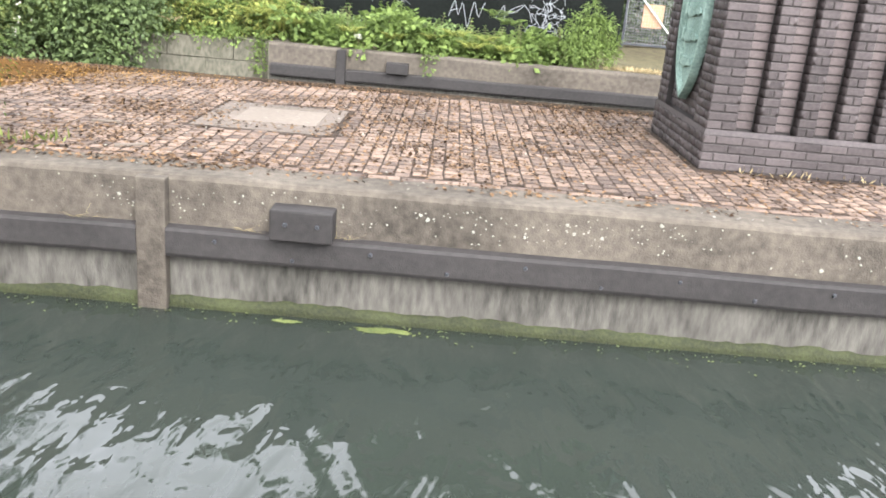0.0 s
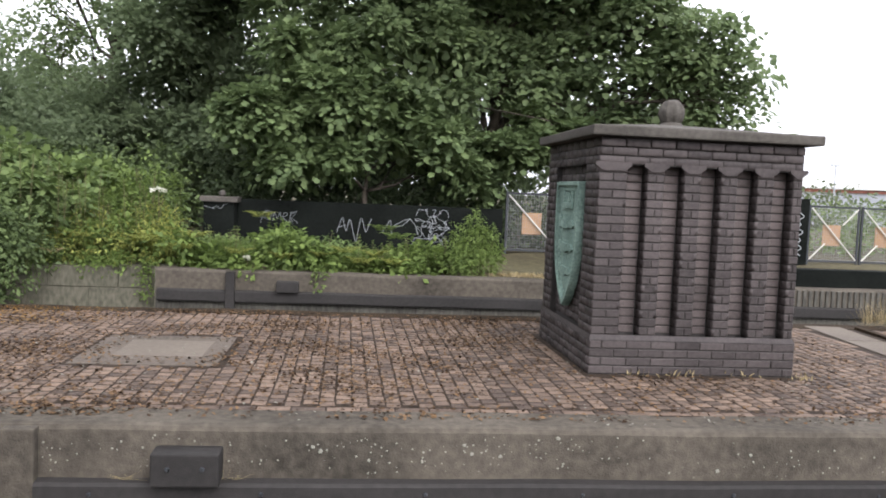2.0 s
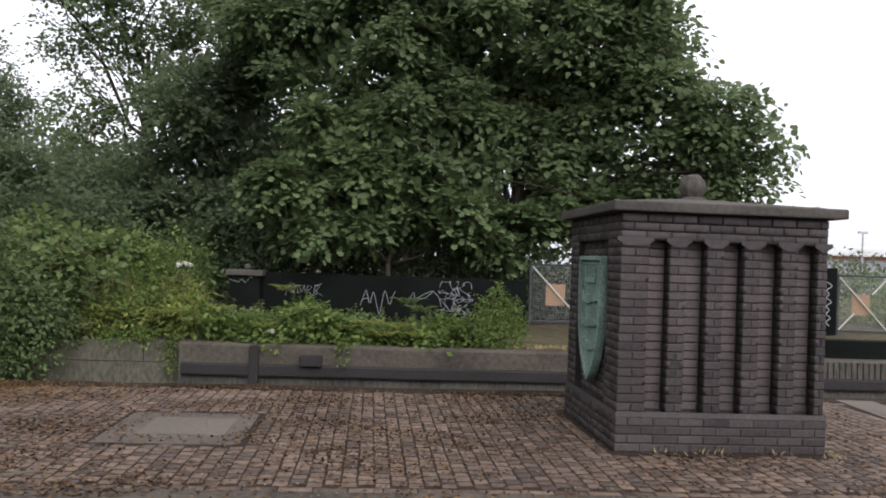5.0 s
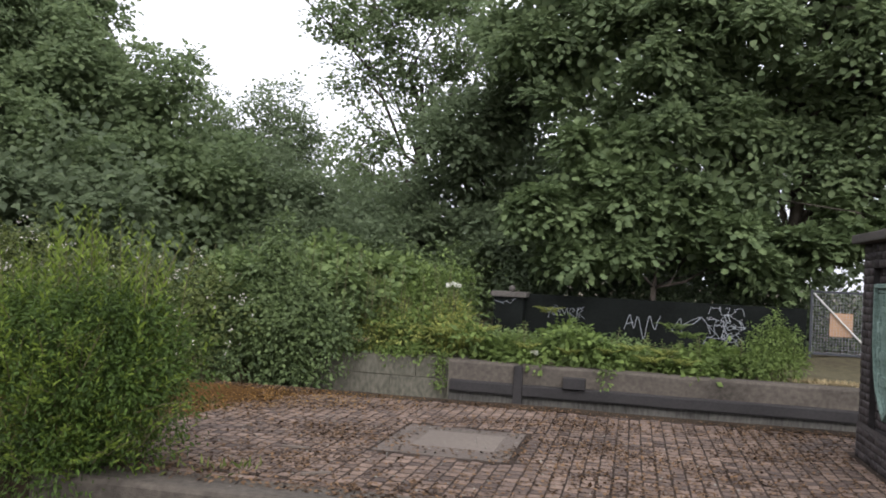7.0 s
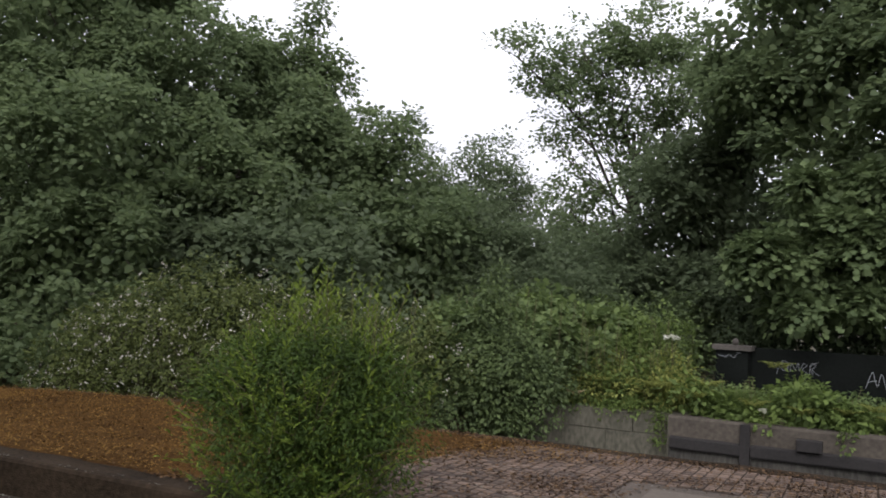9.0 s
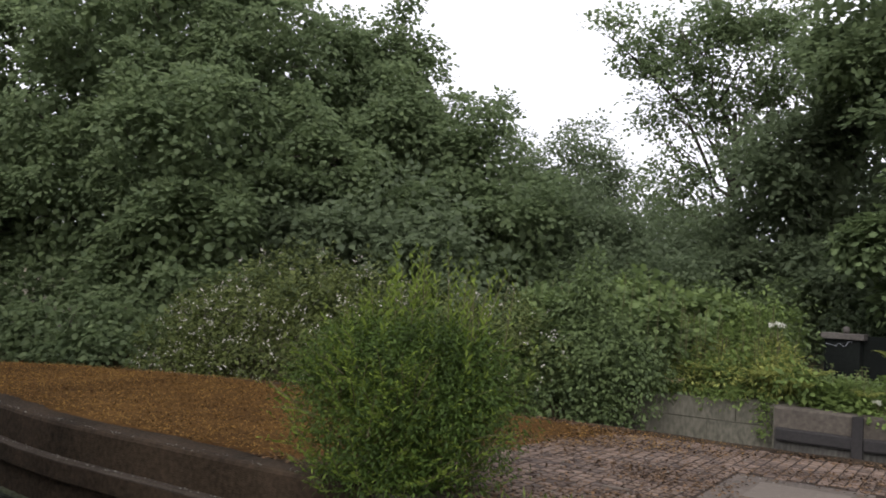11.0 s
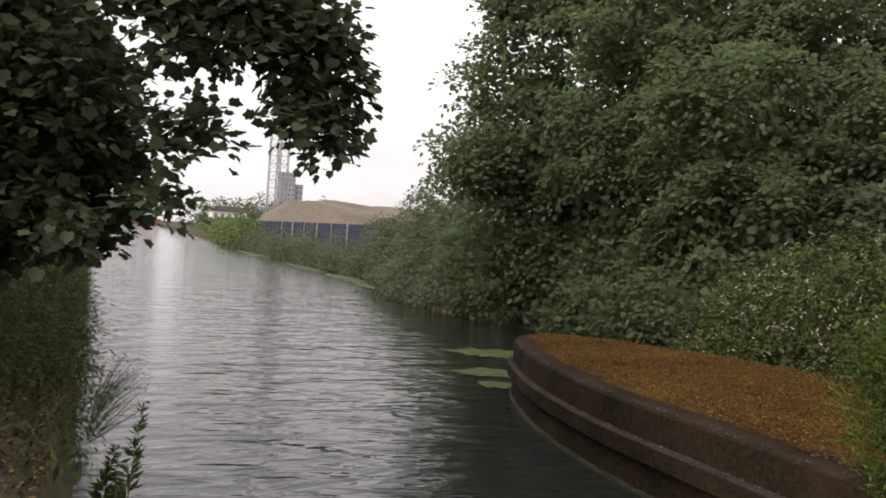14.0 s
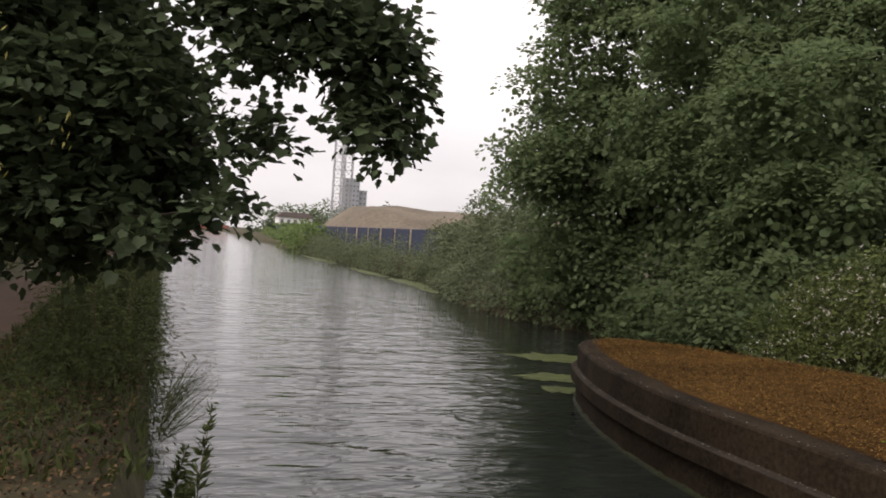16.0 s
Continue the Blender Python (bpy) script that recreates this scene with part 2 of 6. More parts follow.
# Panes greyed and lightened: distance haze is put into their colour.
M_GLASS = mat("hazed_window", (0.13, 0.135, 0.14), 0.25, vary=0.1, scale=1, bump=0, spec=0.5)
M_LICHEN = mat("pale_lichen", (0.18, 0.175, 0.145), 0.95, vary=0.2, scale=40, bump=0.3, bscale=200)
M_STRAW = mat("dry_grass", (0.24, 0.19, 0.1), 0.9, vary=0.3, scale=20, bump=0, island=0.3)
M_WEED = mat("duckweed", (0.035, 0.046, 0.016), 0.6, vary=0.5, scale=14, bump=0.4, bscale=120, tint=(0.08, 0.095, 0.03))

L_MAPLE = leaf_mat("sycamore_leaf", (0.115, 0.155, 0.078), (0.155, 0.2, 0.09), 0.62, vary=0.08)
L_MAPLE2 = leaf_mat("maple_leaf_bright", (0.086, 0.122, 0.054), (0.122, 0.162, 0.066), 0.45, vary=0.15)
L_DARK = leaf_mat("shaded_tree_leaf", (0.107, 0.138, 0.078), (0.138, 0.175, 0.09), 0.62, vary=0.08)
# Sycamore leaf at half tone: shade under the crowns is put into its colour.
L_NEAR = leaf_mat("shade_toned_maple_leaf", (0.05, 0.068, 0.036), (0.07, 0.094, 0.045), 0.45, patch=1.5)
# Willow's inner leaves: the shade inside the bush is put into their colour.
L_WILLOW = leaf_mat("willow_inner_shade_leaf", (0.024, 0.044, 0.008), (0.046, 0.076, 0.012), 0.35, patch=2.0)
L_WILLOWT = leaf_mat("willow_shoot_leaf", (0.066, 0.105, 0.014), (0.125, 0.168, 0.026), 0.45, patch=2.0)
L_WEED = leaf_mat("nettle_leaf", (0.07, 0.108, 0.03), (0.125, 0.17, 0.045), 0.45, patch=0.9)
L_YELLOW = leaf_mat("yellow_green_leaf", (0.14, 0.168, 0.04), (0.23, 0.245, 0.065), 0.45, patch=1.4)
L_ELDER = leaf_mat("bramble_leaf", (0.085, 0.125, 0.05), (0.135, 0.18, 0.06), 0.45, patch=1.2, vary=0.2)
L_SHADE = leaf_mat("shaded_shrub_leaf", (0.064, 0.092, 0.042), (0.112, 0.15, 0.055), 0.45, patch=1.0)
L_BRAMBLE = leaf_mat("blossoming_bramble_leaf", (0.054, 0.073, 0.024), (0.11, 0.13, 0.038), 0.45, patch=1.6)
# Greyer copy of the bramble leaf: distance haze is put into its colour.
L_HAZE = leaf_mat("hazy_distant_leaf", (0.09, 0.112, 0.065), (0.13, 0.15, 0.08), 0.45, vary=0.2)
L_VERGE = leaf_mat("towpath_weed_leaf", (0.036, 0.05, 0.018), (0.068, 0.082, 0.026), 0.4, patch=1.2)
L_GRASS = leaf_mat("bank_grass_blade", (0.065, 0.09, 0.022), (0.11, 0.13, 0.035), 0.4, patch=1.0)
L_FLOWER = leaf_mat("white_blossom", (0.3, 0.28, 0.23), (0.46, 0.44, 0.38), 0.3, 0.8, vary=0.1)
L_UMBEL = leaf_mat("white_umbel", (0.5, 0.5, 0.42), (0.66, 0.65, 0.56), 0.3, 0.8, vary=0.1)
L_KEY = leaf_mat("seed_key", (0.22, 0.2, 0.05), (0.3, 0.26, 0.08), 0.3)

# water
M_WATER = bpy.data.materials.new("canal_water")
M_WATER.use_nodes = True
_n, _l = M_WATER.node_tree.nodes, M_WATER.node_tree.links
_p = _n["Principled BSDF"]
_p.inputs["Base Color"].default_value = (0.015, 0.0185, 0.015, 1)
_p.inputs["Roughness"].default_value = 0.04
_p.inputs["IOR"].default_value = 1.33
_g = _n.new("ShaderNodeNewGeometry")
_h = []
for sx, sy, sc, rot, dist in ((1.0, 0.34, 2.6, 0.1, 0.9), (1.0, 0.45, 8.0, -0.2, 0.5), (1.0, 0.6, 1.0, 0.4, 0.6)):
    mp = _n.new("ShaderNodeMapping")
    mp.inputs["Scale"].default_value = (sx, sy, 1)
    mp.inputs["Rotation"].default_value = (0, 0, rot)
    t = _n.new("ShaderNodeTexNoise")
    t.inputs["Scale"].default_value, t.inputs["Detail"].default_value = sc, 2
    t.inputs["Distortion"].default_value = dist
    _l.new(_g.outputs["Position"], mp.inputs[0])
    _l.new(mp.outputs[0], t.inputs["Vector"])
    _h.append(t)
_m1 = _n.new("ShaderNodeMath"); _m1.operation = "MULTIPLY_ADD"; _m1.inputs[1].default_value = 0.22
_l.new(_h[1].outputs[0], _m1.inputs[0]); _l.new(_h[0].outputs[0], _m1.inputs[2])
_m2 = _n.new("ShaderNodeMath"); _m2.operation = "MULTIPLY_ADD"; _m2.inputs[1].default_value = 1.6
_l.new(_h[2].outputs[0], _m2.inputs[0]); _l.new(_m1.outputs[0], _m2.inputs[2])
_b = _n.new("ShaderNodeBump"); _b.inputs["Strength"].default_value = 1.0; _b.inputs["Distance"].default_value = 0.05
_l.new(_m2.outputs[0], _b.inputs["Height"]); _l.new(_b.outputs[0], _p.inputs["Normal"])

WATER_Z = -0.93


# ---- foliage ----
rng = np.random.default_rng(7)
# outlines: (across, along) of a leaf one unit long; faces are fans from the first vertex
SHAPES = {
    "oval": ([(0, 0), (0.3, 0.5), (0, 1), (-0.3, 0.5)], 0.06),
    "diamond": ([(0, 0), (0.34, 0.45), (0, 1), (-0.34, 0.45)], 0.08),
    "lance": ([(0, 0), (0.11, 0.4), (0, 1), (-0.11, 0.4)], 0.03),
    "blade": ([(0, 0), (0.006, 0.35), (0, 1), (-0.006, 0.35)], 0.0),
    "lobed": ([(0, 0.06), (0.22, 0.0), (0.5, 0.22), (0.42, 0.42), (0.54, 0.66), (0.27, 0.76), (0, 1.06), (-0.27, 0.76), (-0.54, 0.66), (-0.42, 0.42), (-0.5, 0.22), (-0.22, 0.0)], 0.05),
    "palm": ([(0, 0), (0.48, 0.2), (0.25, 0.42), (0.42, 0.74), (0, 1.05), (-0.42, 0.74), (-0.25, 0.42), (-0.48, 0.2)], 0.03),
    "penta": ([(0, 0), (0.46, 0.26), (0.33, 0.76), (0, 1.05), (-0.33, 0.76), (-0.46, 0.26)], 0.04),
    "willow": ([(0, 0), (0.15, 0.5), (0, 1), (-0.15, 0.5)], 0.05),
    "tri": ([(0, 0), (0.42, 0.34), (0, 1), (-0.42, 0.34)], 0.07),
}


def unit(v):
    return v / np.maximum(np.linalg.norm(v, axis=-1, keepdims=True), 1e-9)


def leaves(name, at, along, normal, size, shape, material, parent=None):
    """All the leaves of one crown in one mesh; at: stalks, along: towards the tips."""
    pts, fold = SHAPES[shape]
    along = unit(along)
    across = unit(np.cross(along, normal))
    nrm = np.cross(across, along)
    n, k = len(at), len(pts)
    v = np.empty((n, k, 3), np.float32)
    for i, (a, b) in enumerate(pts):
        lift = abs(a) * fold * 4 - 0.12 * b * b
        v[:, i] = at + size[:, None] * (across * a + along * b + nrm * lift)
    base = (np.arange(n) * k)[:, None]
    if k == 4:
        f = base + np.array([[0, 1, 2, 3]])
        return mesh_np(name, v.reshape(-1, 3), f, material, parent)
    f = np.concatenate([base + np.array([[0, i, i + 1]]) for i in range(1, k - 1)])
    return mesh_np(name, v.reshape(-1, 3), f, material, parent)


def blob_sprays(blobs, count, fill=0.18, top=0.15, rough=0.22):
    """Places of leaf sprays over the skins of ellipsoids, with lumps and gaps; returns places and outward ways."""
    blobs = np.array(blobs, float)
    w = (blobs[:, 3] * blobs[:, 4] + blobs[:, 4] * blobs[:, 5] + blobs[:, 3] * blobs[:, 5])
    idx = rng.choice(len(blobs), count, p=w / w.sum())
    d = unit(rng.normal(size=(count, 3)) + [0, 0, top])
    r = 1 + rough * rng.normal(size=count) * 0.6
    inner = rng.random(count) < fill
    r = np.where(inner, rng.uniform(0.25, 0.8, count), np.clip(r, 0.6, 1.28))
    b = blobs[idx]
    # lumps: long waves over the skin
    lump = np.sin(d[:, 0] * 5.1 + idx) * np.sin(d[:, 1] * 4.3 + 2 * idx) * np.sin(d[:, 2] * 5.7 + 3 * idx)
    r = r * (1 + 0.16 * lump)
    at = b[:, :3] + d * b[:, 3:6] * r[:, None]
    return at, unit(d / b[:, 3:6])


def puffs(blobs, size):
    """Rounded tufts of foliage set over the skins of the blobs, so that a crown is built up in layers."""
    out = []
    for bl in blobs:
        a, b, c = bl[3:6]
        area = 4 * math.pi * (((a * b) ** 1.6 + (a * c) ** 1.6 + (b * c) ** 1.6) / 3) ** (1 / 1.6)
        n = max(5, int(area / (size * size * 2.6)))
        d = unit(rng.normal(size=(n, 3)) + [0, 0, 0.2])
        r = rng.uniform(0.72, 1.02, n)
        for k in range(n):
            s = size * rng.uniform(0.6, 1.25)
            p = np.array(bl[:3]) + d[k] * np.array(bl[3:6]) * r[k]
            if d[k][2] > 0.0 and rng.random() < 0.5:
                p = p + np.array([0, 0, s * 0.4])
                out.append((*p, s * 0.55, s * 0.55, s * 0.9))
            else:
                out.append((*p, s * 0.9, s * 0.9, s * 0.62))
    return out


# A point on one line of sight from the camera, and its direction.
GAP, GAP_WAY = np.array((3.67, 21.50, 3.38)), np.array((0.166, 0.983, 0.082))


def crown(name, blobs, sprays, per, size, shape, material, parent=None, spread=0.35, droop=0.35, fill=0.18, rough=0.22, floor=None, top=0.15, puff=None, core=0.1):
    src = puffs(blobs, puff) if puff else blobs
    at, out = blob_sprays(src, sprays, 0.06 if puff else fill, 0.95 if puff else top, rough)
    n = sprays * per
    at, out = np.repeat(at, per, 0), np.repeat(out, per, 0)
    face = unit(out * 0.6 + [0, 0, 0.7] + rng.normal(size=(sprays, 3)).repeat(per, 0) * 0.22)
    off = rng.normal(size=(n, 3))
    off -= face * (off * face).sum(1, keepdims=True) * 0.75
    off *= spread * 0.6
    at = at + off
    at[:, 2] -= droop * (off ** 2).sum(1)
    along = unit(unit(off) + out * 0.6 + [0, 0, -droop] + rng.normal(size=(n, 3)) * 0.35)
    normal = unit(face + rng.normal(size=(n, 3)) * (0.16 if puff else 0.3))
    sz = size * rng.uniform(0.6, 1.25, n)
    if puff:
        m = int(n * core)
        bl = np.array(blobs, float)
        vol = bl[:, 3] * bl[:, 4] * bl[:, 5]
        b = bl[rng.choice(len(bl), m, p=vol / vol.sum())]
        d = unit(rng.normal(size=(m, 3))) * (rng.random((m, 1)) ** 0.45) * 0.86
        at = np.concatenate([at, b[:, :3] + d * b[:, 3:6]])
        along = np.concatenate([along, unit(rng.normal(size=(m, 3)))])
        normal = np.concatenate([normal, unit(rng.normal(size=(m, 3)))])
        sz = np.concatenate([sz, size * rng.uniform(1.1, 1.6, m)])
    # the ragged opening under the great sycamore's limbs, cut along the camera's line of sight so that sky shows
    # through the wood
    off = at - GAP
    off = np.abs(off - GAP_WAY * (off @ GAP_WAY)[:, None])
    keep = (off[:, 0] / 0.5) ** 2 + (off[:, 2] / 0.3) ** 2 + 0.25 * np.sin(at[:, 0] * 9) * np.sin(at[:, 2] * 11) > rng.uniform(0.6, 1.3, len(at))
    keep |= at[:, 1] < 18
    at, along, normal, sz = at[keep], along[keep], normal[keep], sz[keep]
    if floor is not None:
        keep = at[:, 2] > floor
        at, along, normal, sz = at[keep], along[keep], normal[keep], sz[keep]
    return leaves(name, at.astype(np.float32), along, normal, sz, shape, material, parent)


def limb_path(a, b, sag=0.0, wob=0.15, n=6):
    a, b = Vector(a), Vector(b)
    out = []
    L = (b - a).length
    for i in range(n):
        t = i / (n - 1)
        p = a.lerp(b, t)
        p.z += math.sin(t * math.pi) * sag * L
        if 0 < i < n - 1:
            p += Vector(rng.normal(size=3)) * wob * L * 0.12
        out.append(p)
    return out


def tree(name, base, height, girth, blobs, sprays, per, size, shape, material, label, lean=(0, 0), category="tree", spread=0.4, fill=0.18, rough=0.22, floor=None, limbs=True, puff=0.72, core=0.1, twig=0.42):
    root = empty(name, base, label, category)
    inv = Matrix.Translation(-Vector(base))
    bm = bmesh.new()
    topz = Vector(base) + Vector((lean[0], lean[1], height))
    tp = limb_path(base, topz, 0, 0.12, 7)
    tp[0].z -= 0.4
    tube(bm, tp, [girth * (1.25 if i == 0 else 1 - 0.12 * i) for i in range(7)], 10)
    bm.transform(inv)
    part("trunk", bm, M_BARK, root, smooth=True)
    if limbs:
        for bl in blobs:
            if bl[2] < base[2] + 1.2:
                continue
            start = tp[min(6, max(2, int(6 * (bl[2] - base[2]) / (height * 1.5))))]
            bm = bmesh.new()
            mid = limb_path(start, bl[:3], 0.06, 0.5, 6)
            g = girth * twig
            tube(bm, mid, [g * (1 - 0.16 * i) for i in range(6)], 6)
            bm.transform(inv)
            lb = part("limb", bm, M_BARK, root, smooth=True)
            for _ in range(5):
                bm = bmesh.new()
                q = rng.normal(size=3)
                q = q / np.linalg.norm(q) * 0.85
                q[2] = abs(q[2]) * 0.8 - 0.1
                end = Vector(bl[:3]) + Vector((q[0] * bl[3], q[1] * bl[4], q[2] * bl[5]))
                st = mid[int(rng.integers(2, 6))]
                tube(bm, limb_path(st, end, 0.05, 0.5, 5), [g * 0.4, g * 0.3, g * 0.22, g * 0.14, g * 0.06], 5)
                bm.transform(inv)
                part("branch", bm, M_BARK, lb, smooth=True)
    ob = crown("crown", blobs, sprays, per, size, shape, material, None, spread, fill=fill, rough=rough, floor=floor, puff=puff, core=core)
    ob.data.transform(inv)
    ob.parent = root
    return root

# ---- ground, water ----
def bank_near(x):
    return np.interp(x, [-400, -84, -25, -11, -8, -3, 0, 40], [-9.7, -1.4, -0.7, -0.15, -0.05, 0.35, 0.5, 0.5])


def bank_far(x):
    return np.interp(x, [-300, -85, -60, -50, -42, -37, -33, -29, -25, -19, -15, -12, -9, -7, -6.4, -3.3, 60],
                     [14, 12.6, 12.8, 13.3, 13.2, 12.0, 10.7, 10.7, 11.2, 12.5, 11.3, 11.4, 12.4, 14.2, 15.8, 15.8, 15.8])


def step01(a):
    a = np.clip(a, 0, 1)
    return a * a * (3 - 2 * a)


gx = np.concatenate([np.linspace(-1500, -430, 10), np.arange(-415, -100, 15), np.arange(-100, -40, 4), np.arange(-40, 18, 0.6), np.arange(18, 60, 4), np.linspace(70, 1500, 12)])
gy = np.concatenate([np.linspace(-1500, -40, 12), np.arange(-36, -6, 4), np.arange(-6, 20, 0.4), np.arange(20, 60, 4), np.linspace(70, 1500, 12)])
GX, GY = np.meshgrid(gx, gy, indexing="ij")
inland = np.maximum(bank_near(GX) - GY, GY - bank_far(GX))
inland = np.where(GX < -392, 5.0, inland)
GZ = -2.0 + 2.0 * step01((inland + 0.25) / 0.75)
GZ += np.where(inland > 0.3, 0.05 * np.sin(GX * 1.7) * np.cos(GY * 1.3), 0)
GZ += 0.35 * step01((GY - bank_far(GX) - 1) / 5)
ni_, nj_ = GX.shape
ii, jj = np.meshgrid(np.arange(ni_ - 1), np.arange(nj_ - 1), indexing="ij")
q0 = (ii * nj_ + jj).ravel()
ground = mesh_np("ground", np.stack([GX, GY, GZ], -1).reshape(-1, 3), np.stack([q0, q0 + nj_, q0 + nj_ + 1, q0 + 1], 1), M_EARTH, smooth=True)
tagged(ground, "dark earth banks and flat land round the canal", "ground", kind="structure")

water = mesh_np("water", [(-410, -14, WATER_Z), (40, -14, WATER_Z), (40, 17, WATER_Z), (-410, 17, WATER_Z)], [(0, 1, 2, 3)], M_WATER)
tagged(water, "dark green rippled canal water reflecting the sky", "water", kind="structure")

bm = bmesh.new()
xs = np.linspace(-90, 30, 60)
rows2 = [[bm.verts.new((x, y + 0.12 * math.sin(x * 0.5), 0.075 - 0.02 * abs(k - 2) + 0.01 * math.sin(x * 3 + k))) for k, y in enumerate((-3.75, -3.3, -2.9, -2.5, -2.05))] for x in xs]
for a, b in zip(rows2, rows2[1:]):
    for k in range(4):
        bm.faces.new((a[k], b[k], b[k + 1], a[k + 1]))
tagged(part("path", bm, M_PATH, smooth=True), "trodden brown gravel towpath beside the canal", "path", kind="structure")


# ---- lock island ----
def spline(pts, n=10):
    pts = [Vector((*p, 0)) for p in pts]
    out = []
    for i in range(len(pts) - 1):
        p0, p1, p2, p3 = pts[max(i - 1, 0)], pts[i], pts[i + 1], pts[min(i + 2, len(pts) - 1)]
        for k in range(n):
            t = k / n
            out.append(0.5 * ((2 * p1) + (p2 - p0) * t + (2 * p0 - 5 * p1 + 4 * p2 - p3) * t * t + (3 * p1 - p0 - 3 * p2 + p3) * t ** 3))
    out.append(pts[-1])
    return out


def sweep(path, profile, closed=False):
    """A profile of (outward, height) carried along a plan line whose outside is on its left."""
    bm = bmesh.new()
    rings = []
    for i, p in enumerate(path):
        d = (path[min(i + 1, len(path) - 1)] - path[max(i - 1, 0)]).normalized()
        o = Vector((-d.y, d.x, 0))
        w = 0.004 * math.sin(p.x * 2.3 + p.y) + 0.003 * math.sin(p.x * 7.1)
        rings.append([bm.verts.new(p + o * (a + w) + Vector((0, 0, z + w))) for a, z in profile])
    m = len(profile)
    for r0, r1 in zip(rings, rings[1:]):
        for k in range(m if closed else m - 1):
            bm.faces.new((r0[k], r0[(k + 1) % m], r1[(k + 1) % m], r1[k]))
    if closed:
        bm.faces.new(rings[0][::-1])
        bm.faces.new(rings[-1])
    bmesh.ops.recalc_face_normals(bm, faces=bm.faces)
    return bm


FRONT = [(22, 5.42), (6, 5.42), (2, 5.42), (-1.9, 5.42), (-5, 5.36), (-8, 5.31), (-9.7, 5.46), (-11, 5.72), (-12.3, 6.12), (-13.2, 6.5), (-13.75, 6.95)]
BACK = [(-13.95, 7.42), (-13.85, 7.9), (-13.4, 8.38), (-12.5, 9.0), (-10.2, 9.9), (-8, 10.2), (-5.5, 10.35), (-2, 10.5), (2, 10.55), (22, 10.55)]
rim = spline(FRONT + BACK, 8)
COPE = [(-0.40, -0.12), (-0.40, 0.0), (-0.05, 0.004), (-0.018, -0.008), (0.0, -0.035), (0.004, -0.37), (-0.05, -0.37)]
LOWER = [(-0.02, -0.36), (-0.004, -0.375), (-0.002, -1.7)]
BEAM = [(-0.01, -0.335), (0.075, -0.345), (0.092, -0.365), (0.092, -0.52), (0.08, -0.545), (-0.01, -0.545)]
NOSE_BEAM = [(-0.01, -0.345), (0.075, -0.35), (0.09, -0.37), (0.09, -0.55), (0.075, -0.57), (-0.01, -0.57)]
NOSE_LEDGE = [(0.0, -0.348), (0.0, -0.338), (0.073, -0.341), (0.094, -0.362), (0.094, -0.376), (0.085, -0.376)]


def canal_wall(name, path, label, upper=None, lower=None):
    top = part(name, sweep(path, COPE), upper or M_COPE)
    tagged(top, label, "wall", kind="structure")
    part("lower_face", sweep(path, LOWER), lower or M_STREAK, top, "damp streaked concrete lower face")
    return top


cut = max(i for i, p in enumerate(rim) if p.x > -4.6 and p.y < 7.4)
isl = canal_wall("wall_island", rim[:cut + 1], "weathered concrete lock wall with lichen on the island")
nose = canal_wall("wall_nose", rim[cut:], "stained concrete wall round the island's nose, darkened for tree shade", M_DARKBROWN, M_DARKBROWN)
front_r = [Vector((x, 5.42, 0)) for x in np.linspace(22, -1.83, 40)]
front_m = [Vector((-2.03, 5.42, 0))] + [p for p in rim if -4.75 < p.x < -2.2 and p.y < 7.3]
front_l = [p for p in rim if p.x < -4.75 and p.y < 7.3]
front_m.append(front_l[0])
back_l = [p for p in rim if p.y > 7.0][1:]
for seg, lab in ((front_r, "black timber fender beam bolted to the wall"), (front_m, "black timber fender beam beside the pilaster"), (front_l, "dark brown timber fender beam along the curved nose"), (back_l, "black timber fender beam along the back wall")):
    bend = seg is front_l
    fb = part("fender_beam", sweep(seg, NOSE_BEAM if bend else BEAM, True), M_DARKBROWN if bend else M_BEAM, isl, lab)
    if bend:
        part("worn_top", sweep(seg, NOSE_LEDGE, True), M_LEDGE, fb, "pale worn top edge of the beam")
part("pilaster", box_bm((-2.03, 5.335, -1.6), (-1.83, 5.5, -0.012), 0.012), M_COPE, isl, "concrete pilaster between the beams")
blk = part("fender_block", box_bm((-1.125, 5.245, -0.34), (-0.71, 5.45, -0.13), 0.014), M_BEAM, isl, "black timber fender block")
for x in (-1.02, -0.81):
    bm = bmesh.new()
    bmesh.ops.create_cone(bm, cap_ends=True, segments=10, radius1=0.018, radius2=0.012, depth=0.016, matrix=Matrix.Translation((x, 5.24, -0.225)) @ Matrix.Rotation(radians(90), 4, "X"))
    part("bolt", bm, M_DARKSTEEL, blk)
for k in range(16):
    bm = bmesh.new()
    bmesh.ops.create_cone(bm, cap_ends=True, segments=8, radius1=0.016, radius2=0.01, depth=0.014,
                          matrix=Matrix.Translation((-1.5 + 0.52 * k, 5.322, -0.41 - 0.09 * (k % 2))) @ Matrix.Rotation(radians(90), 4, "X"))
    part("bolt", bm, M_DARKSTEEL, isl)

fl = []
for p, q in zip(front_l, front_l[1:]):
    d = (q - p).normalized()
    o = Vector((-d.y, d.x, 0))
    for _ in range(int(34 * (q - p).length)):
        c = p.lerp(q, rng.random())
        fl.append(c + (o * rng.uniform(-0.12, -0.01) + Vector((0, 0, 0.008)) if rng.random() < 0.5 else o * rng.uniform(0.015, 0.07) + Vector((0, 0, -0.332))))
fl = np.array([tuple(p) for p in fl])
al = unit(np.column_stack([rng.normal(size=(len(fl), 2)), np.zeros(len(fl))]))
